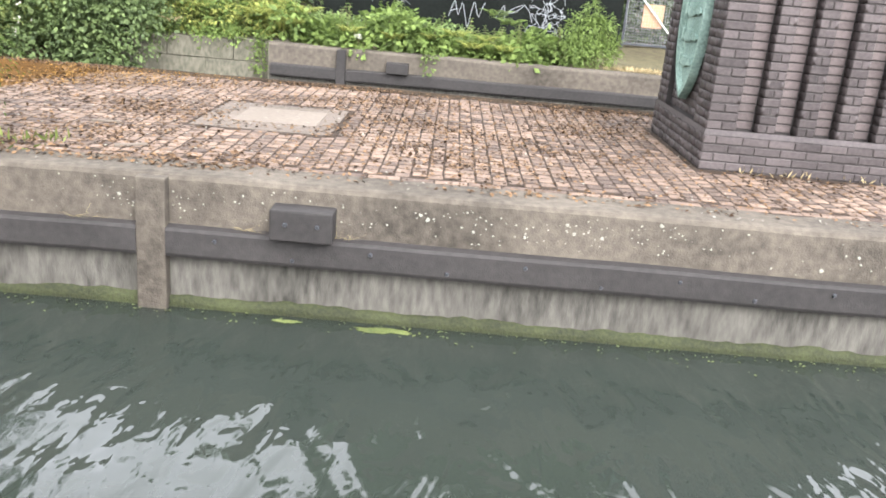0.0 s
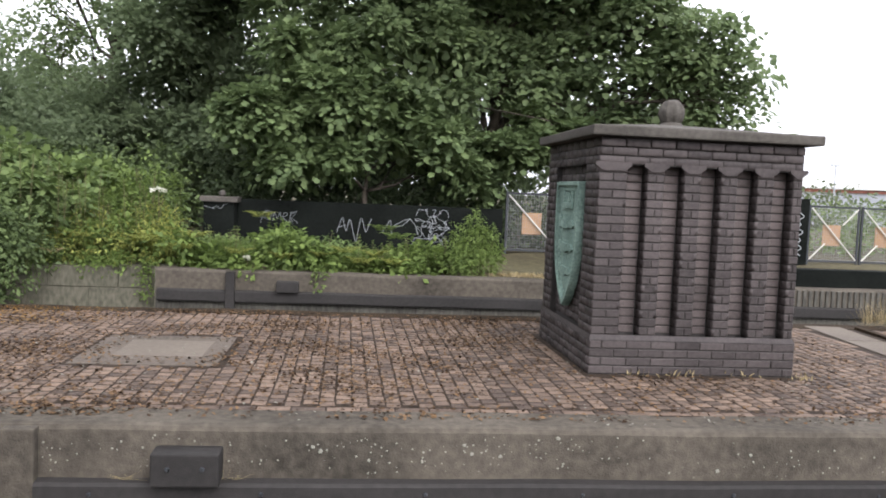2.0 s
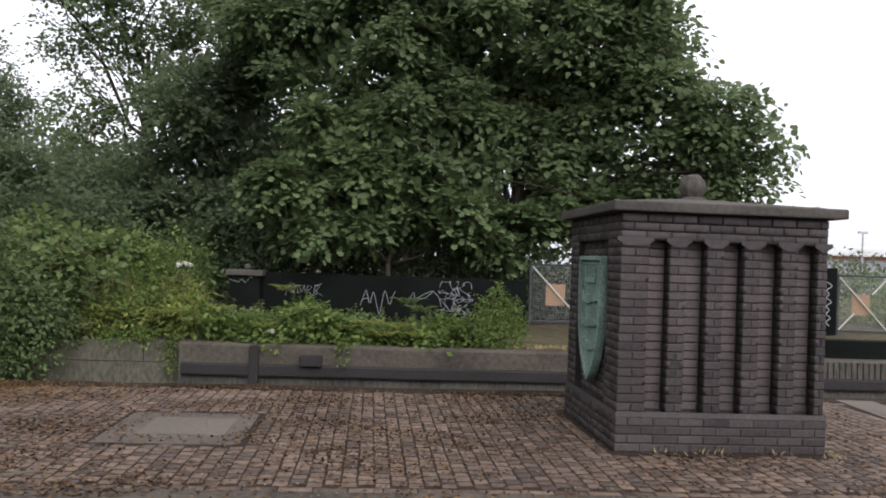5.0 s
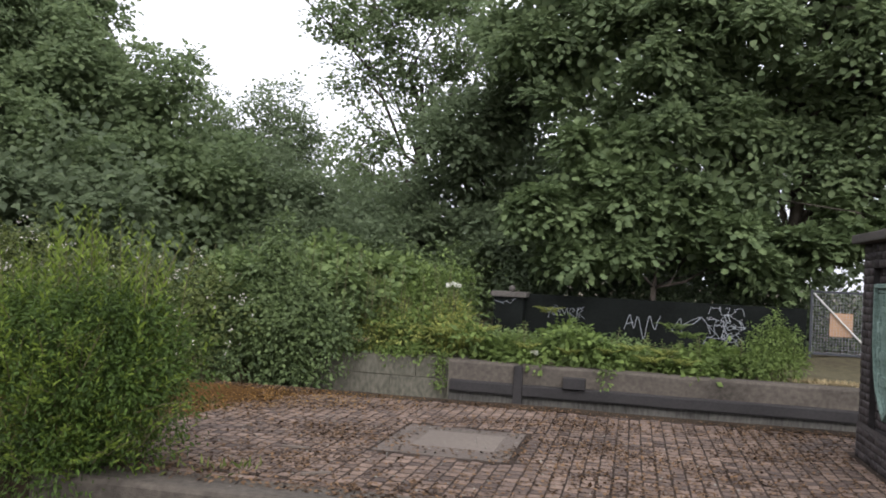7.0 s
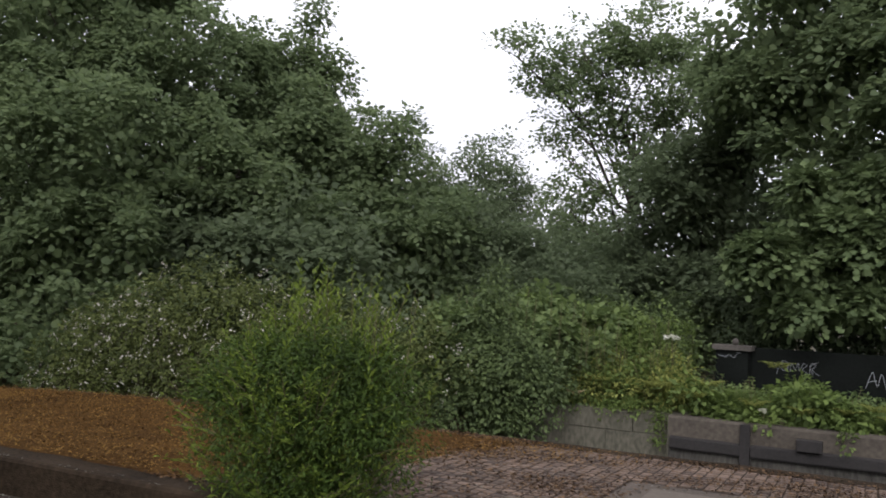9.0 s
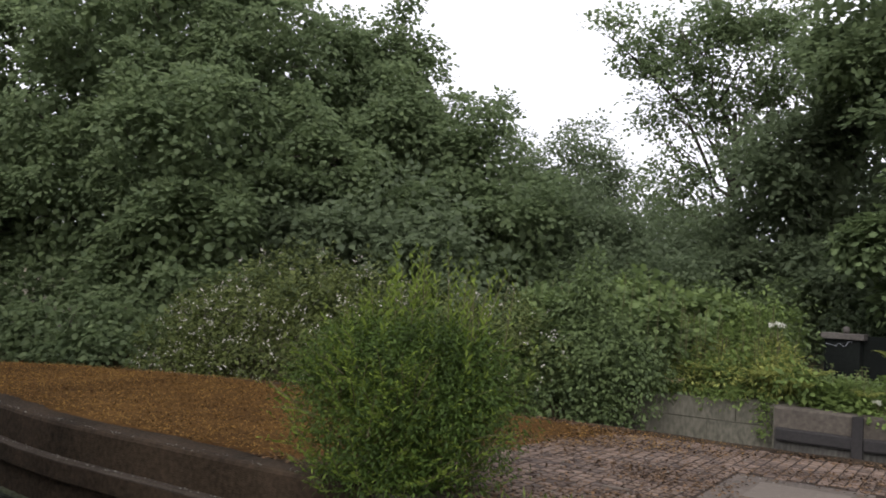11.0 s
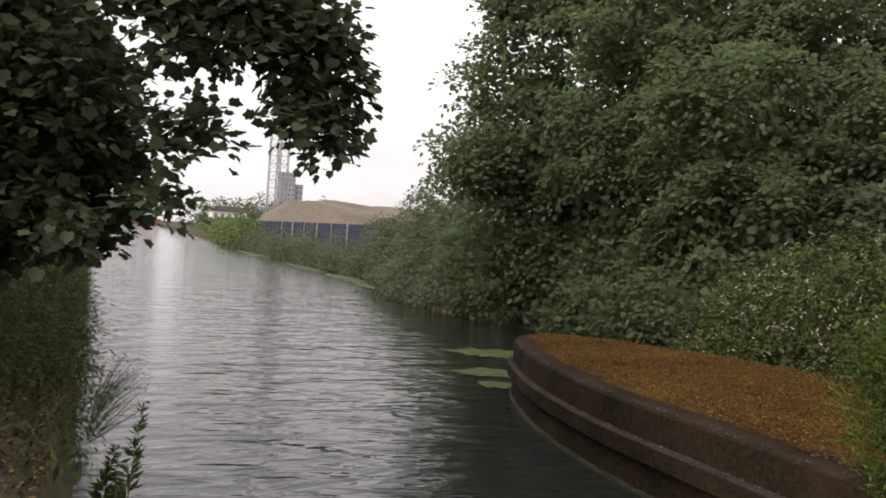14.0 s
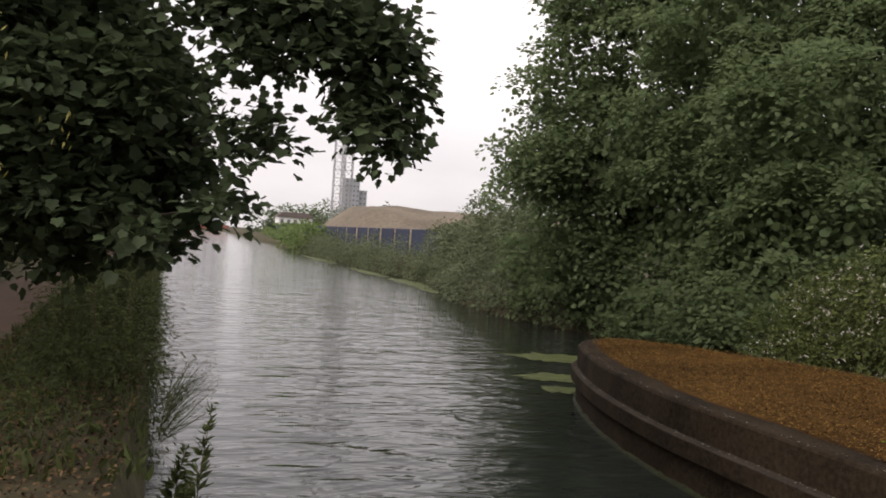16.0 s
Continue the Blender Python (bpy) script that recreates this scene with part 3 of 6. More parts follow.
tagged(leaves("chips", fl, al, np.tile([0, 0, 1.0], (len(fl), 1)), rng.uniform(0.008, 0.035, len(fl)), "diamond", M_LICHEN), "pale lichen flecks and chips along the nose's edges", "lichen", kind="stuff")

# earth bed below the pavers
bm = bmesh.new()
vs = []
for i, p in enumerate(rim):
    d = (rim[min(i + 1, len(rim) - 1)] - rim[max(i - 1, 0)]).normalized()
    vs.append(bm.verts.new(p + Vector((d.y, -d.x, 0)) * 0.38 + Vector((0, 0, -0.0035))))
bm.faces.new(vs)
bmesh.ops.recalc_face_normals(bm, faces=bm.faces)
paving = part("pavement", bm, M_JOINT)
tagged(paving, "brown clay pavers with earth joints and fallen leaves", "paving", kind="structure")

# leaf bed over the nose of the island
bm = bmesh.new()
cols = []
for x in np.arange(-13.7, -3.4, 0.22):
    f = [p for p in rim if p.y < 7.4]
    b = [p for p in rim if p.y > 7.4]
    y0 = float(np.interp(-x, [-p.x for p in f], [p.y for p in f])) + 0.3
    y1 = float(np.interp(x, [p.x for p in b], [p.y for p in b])) - 0.22
    cols.append([bm.verts.new((x, y0 + (y1 - y0) * k / 16,
                 -0.02 + (0.055 if 0 < k < 16 else 0.012) * (1 - step01((x + 6.4 - 0.08 * k) / 2.0) * 0.95) + 0.012 * noise.noise(Vector((x * 2, k * 1.3, 0))))) for k in range(17)])
for a, b in zip(cols, cols[1:]):
    for k in range(16):
        bm.faces.new((a[k], b[k], b[k + 1], a[k + 1]))
bed = part("leaf_litter", bm, M_LITTER, smooth=True)
tagged(bed, "thick orange-brown bed of fallen leaves on the island", "leaf litter", kind="stuff")


def scatter_flat(name, xy, z, size, material, label, category, tilt=0.35):
    n = len(xy)
    at = np.column_stack([xy, z])
    al = unit(np.column_stack([rng.normal(size=(n, 2)), rng.normal(size=n) * tilt]))
    nm = unit(np.column_stack([rng.normal(size=(n, 2)) * tilt, np.ones(n)]))
    ob = leaves(name, at, al, nm, size, "diamond", material)
    return tagged(ob, label, category, kind="stuff")


def on_island(xy, inset=0.1):
    f = np.array([(p.x, p.y) for p in rim if p.y < 7.4])[::-1]
    b = np.array([(p.x, p.y) for p in rim if p.y > 7.4])
    return (xy[:, 1] > np.interp(xy[:, 0], f[:, 0], f[:, 1]) + inset) & (xy[:, 1] < np.interp(xy[:, 0], b[:, 0], b[:, 1]) - inset) & (xy[:, 0] > -13.8)


xy = np.column_stack([rng.uniform(-13.8, -2.0, 62000), rng.uniform(5.3, 10.5, 62000)])
xy = xy[on_island(xy, 0.25) & (rng.random(62000) > step01((xy[:, 0] + 6.8 - 2.6 * step01((xy[:, 1] - 7.6) / 2.2)) / 2.6))]
scatter_flat("fallen_leaves", xy, 0.012 + 0.03 * (1 - step01((xy[:, 0] + 6.6) / 2.2)) + rng.random(len(xy)) * 0.016, rng.uniform(0.012, 0.034, len(xy)), M_LEAFB, "dry orange-brown leaves lying on the island", "leaf litter", 0.16)
# drifts between the pavers
xy = np.column_stack([rng.uniform(-6.5, 5.5, 70000), rng.uniform(5.6, 10.3, 70000)])
dens = 0.5 + 0.5 * np.sin(xy[:, 0] * 2.1 + np.sin(xy[:, 1] * 1.7) * 2) * np.sin(xy[:, 1] * 2.6 + 1.1 * np.sin(xy[:, 0] * 1.3))
dens = dens ** 2 * np.interp(xy[:, 0], [-6, -2.5, 0, 2, 5], [1.0, 1.0, 0.7, 0.45, 0.15]) * np.interp(xy[:, 1], [5.6, 6.1, 7.0, 10.3], [0.9, 0.35, 0.45, 1.0])
xy = xy[(rng.random(70000) < dens * 1.6 + 0.12) & ~((xy[:, 0] > 2.1) & (xy[:, 0] < 4.15) & (xy[:, 1] > 7.1) & (xy[:, 1] < 9.2))
        & ~((xy[:, 0] > -1.98) & (xy[:, 0] < -1.18) & (xy[:, 1] > 7.5) & (xy[:, 1] < 8.35))]
scatter_flat("leaf_drifts", xy, 0.008 + rng.random(len(xy)) * 0.012, rng.uniform(0.014, 0.05, len(xy)), M_SCRAP, "small brown leaf scraps drifted between the pavers", "leaf litter", 0.2)

xy = np.column_stack([rng.uniform(-4, 6, 1500), rng.uniform(5.5, 9.5, 1500)])
xy = xy[rng.random(1500) < np.interp(xy[:, 1], [5.5, 6.5, 9.5], [0.5, 0.7, 0.3])]
scatter_flat("pale_flecks", xy, 0.006 + rng.random(len(xy)) * 0.004, rng.uniform(0.012, 0.035, len(xy)), M_LICHEN, "pale petals and flecks fallen on the pavers", "flecks", 0.1)

# inspection slab in its surround
sl = part("surround", box_bm((-2.24, 7.2, -0.05), (-1.03, 8.57, 0.001), 0.006), M_SURR)
sl.name = "slab_surround"
tagged(sl, "grey concrete surround set in the clay pavers", "slab", kind="structure")
tagged(part("inspection_slab", box_bm((-1.96, 7.54, -0.03), (-1.2, 8.31, 0.006), 0.006), M_SLAB), "pale cast inspection slab set in the paving", "slab")
for x, y, a in ((-2.85, 6.95, 0.1), (-2.35, 6.15, 0.6)):
    bm = box_bm((-0.12, -0.012, 0), (0.12, 0.012, 0.02), 0.004, Matrix.Translation((x, y, 0.0)) @ Matrix.Rotation(a, 4, "Z"))
    tagged(part("plaster_scrap", bm, M_SLAB), "pale scrap of broken plaster on the pavers", "scrap")

# lichen, algae
def lichen(n, place, normal_y, name):
    vs, fs = [], []
    for _ in range(n):
        x, y, z = place()
        r = rng.uniform(0.0025, 0.0085) * (2.0 if rng.random() < 0.08 else 1)
        k = 9
        c = len(vs)
        vs.append((x, y + normal_y * 0.006, z))
        for a in range(k):
            t = 2 * math.pi * a / k
            rr = r * rng.uniform(0.65, 1.2)
            vs.append((x + rr * math.cos(t), y + normal_y * 0.003, z + rr * math.sin(t)))
        fs += [(c, c + 1 + a, c + 1 + (a + 1) % k) for a in range(k)]
    return mesh_np(name, vs, fs, M_LICHEN)


_cl = [(rng.uniform(-3.6, 7), rng.uniform(-0.28, -0.1)) for _ in range(26)]


def lich_place():
    if rng.random() < 0.4:
        cx, cz = _cl[int(rng.integers(len(_cl)))]
        return cx + rng.normal() * 0.18, 5.414, min(-0.05, max(-0.325, cz + rng.normal() * 0.05))
    return rng.uniform(-6, 8), 5.414, rng.uniform(-0.32, -0.05)


tagged(lichen(520, lich_place, -1, "lichen"), "pale round lichen spots on the concrete wall", "lichen", kind="stuff")


def algae_band(path, name, h=0.05):
    bm = bmesh.new()
    rings = []
    for i, p in enumerate(path):
        d = (path[min(i + 1, len(path) - 1)] - path[max(i - 1, 0)]).normalized()
        o = Vector((-d.y, d.x, 0))
        t = WATER_Z + h + 0.03 * noise.noise(Vector((p.x * 3, p.y * 3, 0))) + 0.02 * noise.noise(Vector((p.x * 11, p.y * 11, 3)))
        w = 0.012 * noise.noise(Vector((p.x * 9, 2, 0)))
        rings.append([bm.verts.new(p + o * a + Vector((0, 0, z))) for a, z in ((-0.01, t), (0.022 + w, t - 0.012), (0.035 + w, WATER_Z + 0.02), (0.02, WATER_Z - 0.08))])
    for r0, r1 in zip(rings, rings[1:]):
        for k in range(3):
            bm.faces.new((r0[k], r1[k], r1[k + 1], r0[k + 1]))
    ob = part(name, bm, M_MOSS, smooth=True)
    return tagged(ob, "wet green algae along the foot of the lock wall", "algae", kind="stuff")


algae_band([Vector((x, 5.42, 0)) for x in np.arange(12, -5, -0.05)], "algae", 0.085)
algae_band([p for p in spline(FRONT, 40) if p.x < -5], "algae", 0.05)
# a few stalks of dead grass caught on the beam
bs = []
for cx in (-1.28, -2.4, -0.66):
    n = 16
    at = np.column_stack([rng.normal(cx, 0.05, n), np.full(n, 5.37), np.full(n, -0.33)])
    bs.append(at)
at = np.concatenate(bs)
tagged(leaves("dead_grass", at, np.column_stack([rng.normal(size=len(at)), rng.normal(size=len(at)) * 0.2, rng.random(len(at)) * 0.5]), np.tile([0, -1.0, 0.3], (len(at), 1)), rng.uniform(0.05, 0.13, len(at)), "blade", M_STRAW), "wisps of dead grass caught on the fender beam", "grass", kind="stuff")


# ---- brickwork ----
def block_verts(w, h, depth=0.03, ch=0.006):
    a, b = w / 2, h / 2
    ring = np.array([(-1, -1), (1, -1), (1, 1), (-1, 1)], float)
    lo = np.column_stack([ring * (a, b), np.full(4, -depth)])
    mid = np.column_stack([ring * (a, b), np.full(4, -ch)])
    hi = np.column_stack([ring * (a - ch, b - ch), np.zeros(4)])
    return np.concatenate([lo, mid, hi])


BLOCK_F = np.array([(k, (k + 1) % 4, (k + 1) % 4 + 4, k + 4) for k in range(4)] + [(k + 4, (k + 1) % 4 + 4, (k + 1) % 4 + 8, k + 8) for k in range(4)] + [(8, 9, 10, 11)])
_blocks = {}


def block_object(name, w, h, m, material, parent, depth=0.03, ch=0.006):
    key = (name, round(w, 3), round(h, 3), depth, material.name)
    if key not in _blocks:
        me = bpy.data.meshes.new(name)
        me.from_pydata(block_verts(w, h, depth, ch).tolist(), [], BLOCK_F.tolist())
        me.materials.append(material)
        _blocks[key] = me
    ob = new(name, _blocks[key])
    ob.parent = parent
    ob.matrix_basis = m
    return ob


def blocks_joined(name, items, material, parent, depth=0.03, ch=0.006):
    vs, fs = [], []
    for k, (w, h, m) in enumerate(items):
        v = block_verts(w, h, depth, ch)
        mm = np.array(m)
        vs.append(v @ mm[:3, :3].T + mm[:3, 3])
        fs.append(BLOCK_F + 12 * k)
    ob = mesh_np(name, np.concatenate(vs), np.concatenate(fs), material, parent)
    return tagged(ob, kind="stuff")


def wall_m(x, y, z, way, jit=0.002):
    """Places a block's face on a wall that looks along way ('-y', '-x', '+y', '+x')."""
    turn = {"-y": Matrix.Rotation(radians(90), 4, "X"), "-x": Matrix.Rotation(radians(-90), 4, "Z") @ Matrix.Rotation(radians(90), 4, "X"),
            "+x": Matrix.Rotation(radians(90), 4, "Z") @ Matrix.Rotation(radians(90), 4, "X"), "+y": Matrix.Rotation(radians(180), 4, "Z") @ Matrix.Rotation(radians(90), 4, "X")}[way]
    o = {"-y": (0, -1), "+y": (0, 1), "-x": (-1, 0), "+x": (1, 0)}[way]
    j = random.uniform(-jit, jit)
    return Matrix.Translation((x + o[0] * j, y + o[1] * j, z)) @ turn @ Matrix.Rotation(random.uniform(-0.006, 0.006), 4, "Z")


def run(a, b, odd, stretch=0.225, joint=0.01):
    """Brick lengths that fill a run from a to b; odd courses start with a header."""
    out, p = [], a
    first = stretch / 2 if odd else stretch
    while p < b - 0.02:
        q = min(p + (first if p == a else stretch), b)
        if b - q < 0.06:
            q = b
        out.append(((p + q) / 2, q - p - joint))
        p = q
    return out


PX0, PX1, PY0, PY1 = 2.18, 4.06, 7.215, 9.07
pier = empty("brick_pier", (0, 0, 0), "dark purple brick pier with fluted face, stone cap and shield", "pier")
FL_W, FL_P, FL_D = 0.182, 0.3375, 0.125
FL0 = PX0 + 0.255
flutes = [(FL0 + k * FL_P, FL0 + k * FL_P + FL_W) for k in range(5)]
Z0, ZT = 0.345, 1.845
REC = 0.007
CORE = [((PX0 - 0.015 + REC, PY0 - 0.03 + REC, -0.05), (PX1 + 0.015 - REC, PY1 + 0.02 - REC, 0.3)),
        ((PX0 + 0.06 + REC, PY0 + FL_D + REC, 0.3), (PX1 - REC, PY1 - REC, 2.1)),
        ((PX0 + REC, PY0 + REC, ZT), (PX1 - REC, PY0 + FL_D + REC - 0.001, 2.1)),
        ((PX0 + REC, PY0 + FL_D + REC, 0.3), (PX0 + 0.06 + REC - 0.001, 7.63, 2.1)),
        ((PX0 + REC, 8.73, 0.3), (PX0 + 0.06 + REC - 0.001, PY1 - REC, 2.1)),
        ((PX0 + REC, 7.63, 1.845), (PX0 + 0.06 + REC - 0.001, 8.73, 2.1))]
edges = [PX0 + REC] + [v for f in flutes for v in f] + [PX1 - REC]
for k in range(0, len(edges), 2):
    CORE.append(((edges[k] + (REC if k else 0), PY0 + REC, 0.3), (edges[k + 1] - (REC if k < 10 else 0), PY0 + FL_D + REC - 0.001, ZT)))
for a, b in CORE:
    part("mortar_backing", box_bm(a, b), M_MORTAR, pier)

singles, joined = [], []
for c in range(4):
    z = 0.0375 + 0.075 * c
    for x, w in run(PX0 - 0.015, PX1 + 0.015, c % 2):
        singles.append((w, 0.065, wall_m(x, PY0 - 0.03, z, "-y"), M_BRICK))
    for y, w in run(PY0 - 0.03, PY1 + 0.02, c % 2):
        joined.append((w, 0.065, wall_m(PX0 - 0.015, y, z, "-x")))
        joined.append((w, 0.065, wall_m(PX1 + 0.015, y, z, "+x")))
    for x, w in run(PX0 - 0.015, PX1 + 0.015, c % 2):
        joined.append((w, 0.065, wall_m(x, PY1 + 0.02, z, "+y")))
for c in range(23):
    z = Z0 + 0.0375 + 0.075 * c
    if c < 20:
        for k in range(0, len(edges), 2):
            a, b = edges[k] - (REC if k == 0 else 0), edges[k + 1] + (REC if k == 10 else 0)
            if c % 2:
                singles.append((b - a - 0.006, 0.065, wall_m((a + b) / 2, PY0, z, "-y", 0.004), M_BRICK))
            else:
                for s in (0.25, 0.75):
                    singles.append(((b - a) / 2 - 0.008, 0.065, wall_m(a + (b - a) * s, PY0, z, "-y", 0.004), M_BRICK))
            # cheeks of the flutes
            if k:
                joined.append((FL_D - 0.004, 0.065, wall_m(a, PY0 + FL_D / 2, z, "-x")))
            if k < 10:
                joined.append((FL_D - 0.004, 0.065, wall_m(b, PY0 + FL_D / 2, z, "+x")))
        for a, b in flutes:
            singles.append((FL_W - 0.01, 0.065, wall_m((a + b) / 2, PY0 + FL_D, z, "-y"), M_PALE))
    else:
        for x, w in run(PX0, PX1, c % 2):
            joined.append((w, 0.065, wall_m(x, PY0 - 0.008 * (c - 20), z, "-y")))
    spans = [(PY0, 7.63), (8.73, PY1)] if c < 20 else [(PY0, PY1)]
    for a, b in spans:
        for y, w in run(a, b, c % 2):
            joined.append((w, 0.065, wall_m(PX0, y, z, "-x")))
    if c < 20:
        for y, w in run(7.63, 8.73, c % 2):
            joined.append((w, 0.065, wall_m(PX0 + 0.06, y, z, "-x")))
    for y, w in run(PY0, PY1, c % 2):
        joined.append((w, 0.065, wall_m(PX1, y, z, "+x")))
    for x, w in run(PX0, PX1, c % 2):
        joined.append((w, 0.065, wall_m(x, PY1, z, "+y")))
blocks_joined("brickwork", joined, M_BRICKJ, pier)
for w, h, m, mt in singles[:300]:
    block_object("brick", round(w, 2), h, m, mt, pier)
blocks_joined("brickwork", [e[:3] for e in singles[300:] if e[3] is M_BRICK], M_BRICKJ, pier)
blocks_joined("brickwork", [e[:3] for e in singles[300:] if e[3] is M_PALE], M_PALEJ, pier)


def prism(outline, lo, hi):
    """A flat outline of (a, b) raised from lo to hi along z."""
    bm = bmesh.new()
    f = bm.faces.new([bm.verts.new((a, b, lo)) for a, b in outline])
    r = bmesh.ops.extrude_face_region(bm, geom=[f])["geom"]
    for v in r:
        if isinstance(v, bmesh.types.BMVert):
            v.co.z = hi
    bmesh.ops.recalc_face_normals(bm, faces=bm.faces)
    return bm


# chamfered plinth course and hoods over the flutes
bm = bmesh.new()
for lo, hi, y0, y1 in ((PX0 - 0.015, PX1 + 0.015, PY0 - 0.03, PY0 + 0.002),):
    v = [bm.verts.new(p) for p in ((lo, y0, 0.302), (hi, y0, 0.302), (hi - 0.015, y1, 0.345), (lo + 0.015, y1, 0.345), (lo, y1 + 0.05, 0.302), (hi, y1 + 0.05, 0.302))]
    bm.faces.new((v[0], v[1], v[2], v[3]))
v = [bm.verts.new(p) for p in ((PX0 - 0.015, PY1 + 0.02, 0.302), (PX0 - 0.015, PY0 - 0.03, 0.302), (PX0, PY0, 0.345), (PX0, PY1, 0.345))]
bm.faces.new(v)
part("plinth_course", bm, M_BRICKJ, pier, "chamfered brick plinth course")
for a, b in flutes:
    for c, e in ([(a - (FL_P - FL_W), a)] if a > flutes[0][0] else [(PX0, a)]) + ([(b, PX1)] if b == flutes[-1][1] else []):
        bm = prism([(c + 0.03, 0.0), (e - 0.03, 0.0), (e + 0.035, 0.045), (e + 0.035, 0.075), (c - 0.035, 0.075), (c - 0.035, 0.045)], 0, 0.05)
        bm.transform(Matrix.Translation((0, PY0 + 0.037, ZT - 0.055)) @ Matrix.Rotation(radians(90), 4, "X"))
        part("corbel", bm, M_BRICKJ, pier, "splayed brick corbel under the head course")

# cap with a low hipped top, and the ball
CX, CY = (PX0 + PX1) / 2 + 0.01, (PY0 + PY1) / 2
bm = bmesh.new()
add_box(bm, (PX0 - 0.1, PY0 - 0.1, 2.085), (PX1 + 0.13, PY1 + 0.1, 2.175), 0.018)
a = [bm.verts.new(p) for p in ((PX0 - 0.08, PY0 - 0.08, 2.172), (PX1 + 0.11, PY0 - 0.08, 2.172), (PX1 + 0.11, PY1 + 0.08, 2.172), (PX0 - 0.08, PY1 + 0.08, 2.172))]
b = [bm.verts.new(p) for p in ((CX - 0.22, CY - 0.22, 2.27), (CX + 0.22, CY - 0.22, 2.27), (CX + 0.22, CY + 0.22, 2.27), (CX - 0.22, CY + 0.22, 2.27))]
for k in range(4):
    bm.faces.new((a[k], a[(k + 1) % 4], b[(k + 1) % 4], b[k]))
bm.faces.new(b)
part("cap", bm, M_STONE, pier, "weathered stone cap slab with a low hipped top")
bm = bmesh.new()
bmesh.ops.create_uvsphere(bm, u_segments=48, v_segments=20, radius=0.136)
for v in bm.verts:
    az_, up_ = math.atan2(v.co.y, v.co.x), v.co.z / 0.136
    gore = step01((abs(math.sin(az_ * 4)) - 0.3) / 0.3) * step01((0.8 - abs(up_)) / 0.15)
    v.co = v.co * (1 - 0.13 * gore - 0.05 * noise.noise(v.co * 16)) + Vector((CX + 0.03, CY, 2.405))
part("ball", bm, M_STONE, pier, "carved stone ball with hollowed gores", smooth=True)
bm = bmesh.new()
bmesh.ops.create_cone(bm, cap_ends=True, segments=20, radius1=0.14, radius2=0.1, depth=0.05, matrix=Matrix.Translation((CX + 0.03, CY, 2.285)))
part("collar", bm, M_STONE, pier, "low stone collar under the ball", smooth=False)
# weeds rooted in the cap
at = np.column_stack([rng.uniform(3.75, 4.1, 60), rng.uniform(7.2, 8.4, 60), np.full(60, 2.165)])
tagged(leaves("cap_weed", at, rng.normal(size=(60, 3)) * [1, 1, 0.3] + [0, 0, 0.9], rng.normal(size=(60, 3)), rng.uniform(0.03, 0.09, 60), "lance", L_WEED), "small green weeds rooted on the stone cap", "weed", kind="stuff")


def shield():
    """The heater shield on the side of the pier: plate, rim and raised charges."""
    half, z_top, z_bot = 0.41, 1.695, 0.47
    side = [(half, z_top), (half * 0.995, 1.35), (half * 0.96, 1.1), (half * 0.85, 0.9), (half * 0.62, 0.71), (half * 0.3, 0.56), (0, z_bot)]
    line = side + [(-a, z) for a, z in side[-2::-1]]
    cy = 8.14
    place = Matrix.Translation((PX0 - 0.006, cy, 0)) @ Matrix.Rotation(radians(-90), 4, "Z") @ Matrix.Rotation(radians(90), 4, "X")
    plate = prism(line, -0.05, 0.0)
    plate.transform(place)
    sh = part("shield", plate, M_COPPER, pier, "verdigris bronze heater shield")
    bm = bmesh.new()
    mid = (0, 1.2)
    ins = [(a * 0.9, mid[1] + (z - mid[1]) * 0.92) for a, z in line]
    o = [bm.verts.new((a, z, 0.0)) for a, z in line]
    o2 = [bm.verts.new((a * 0.985, mid[1] + (z - mid[1]) * 0.985, 0.03)) for a, z in line]
    i2 = [bm.verts.new((a, z, 0.03)) for a, z in ins]
    i1 = [bm.verts.new((a, z, 0.001)) for a, z in ins]
    n = len(line)
    for k in range(n):
        for p, q in ((o, o2), (o2, i2), (i2, i1)):
            bm.faces.new((p[k], p[(k + 1) % n], q[(k + 1) % n], q[k]))
    bmesh.ops.recalc_face_normals(bm, faces=bm.faces)
    bm.transform(place)
    part("rim", bm, M_COPPER, sh)
    bm = bmesh.new()
    inner = [(a * 0.8, mid[1] + (z - mid[1]) * 0.84) for a, z in line]
    tube(bm, [(a, z, 0.004) for a, z in inner + inner[:1]], [0.009] * (n + 1), 5)
    bm.transform(place)
    part("inner_line", bm, M_COPPER, sh)
    for z in (1.27, 1.04, 0.81):
        s = 0.8 if z > 0.9 else 0.66
        bm = prism([(-0.28 * s, z + 0.0), (-0.2 * s, z + 0.055), (0.02, z + 0.045), (0.22 * s, z + 0.05), (0.3 * s, z + 0.0), (0.22 * s, z - 0.03), (0.16 * s, z - 0.012), (0.02, z - 0.035), (-0.2 * s, z - 0.04)], 0.0, 0.02)
        add_box(bm, (-0.34 * s, z - 0.03, 0), (-0.26 * s, z + 0.075, 0.026), 0.008)
        add_box(bm, (-0.31 * s, z - 0.1, 0), (-0.285 * s, z + 0.13, 0.016), 0.005)
        bm.transform(place)
        part("charge", bm, M_COPPER, sh, "raised notched blade")
    bm = bmesh.new()
    add_box(bm, (-0.17, 1.43, 0), (0.17, 1.49, 0.024), 0.008)
    for a in (-0.15, -0.05, 0.05, 0.15):
        add_box(bm, (a - 0.022, 1.485, 0), (a + 0.022, 1.60, 0.02), 0.007)
    bm.transform(place)
    part("charge", bm, M_COPPER, sh, "raised crown")


shield()

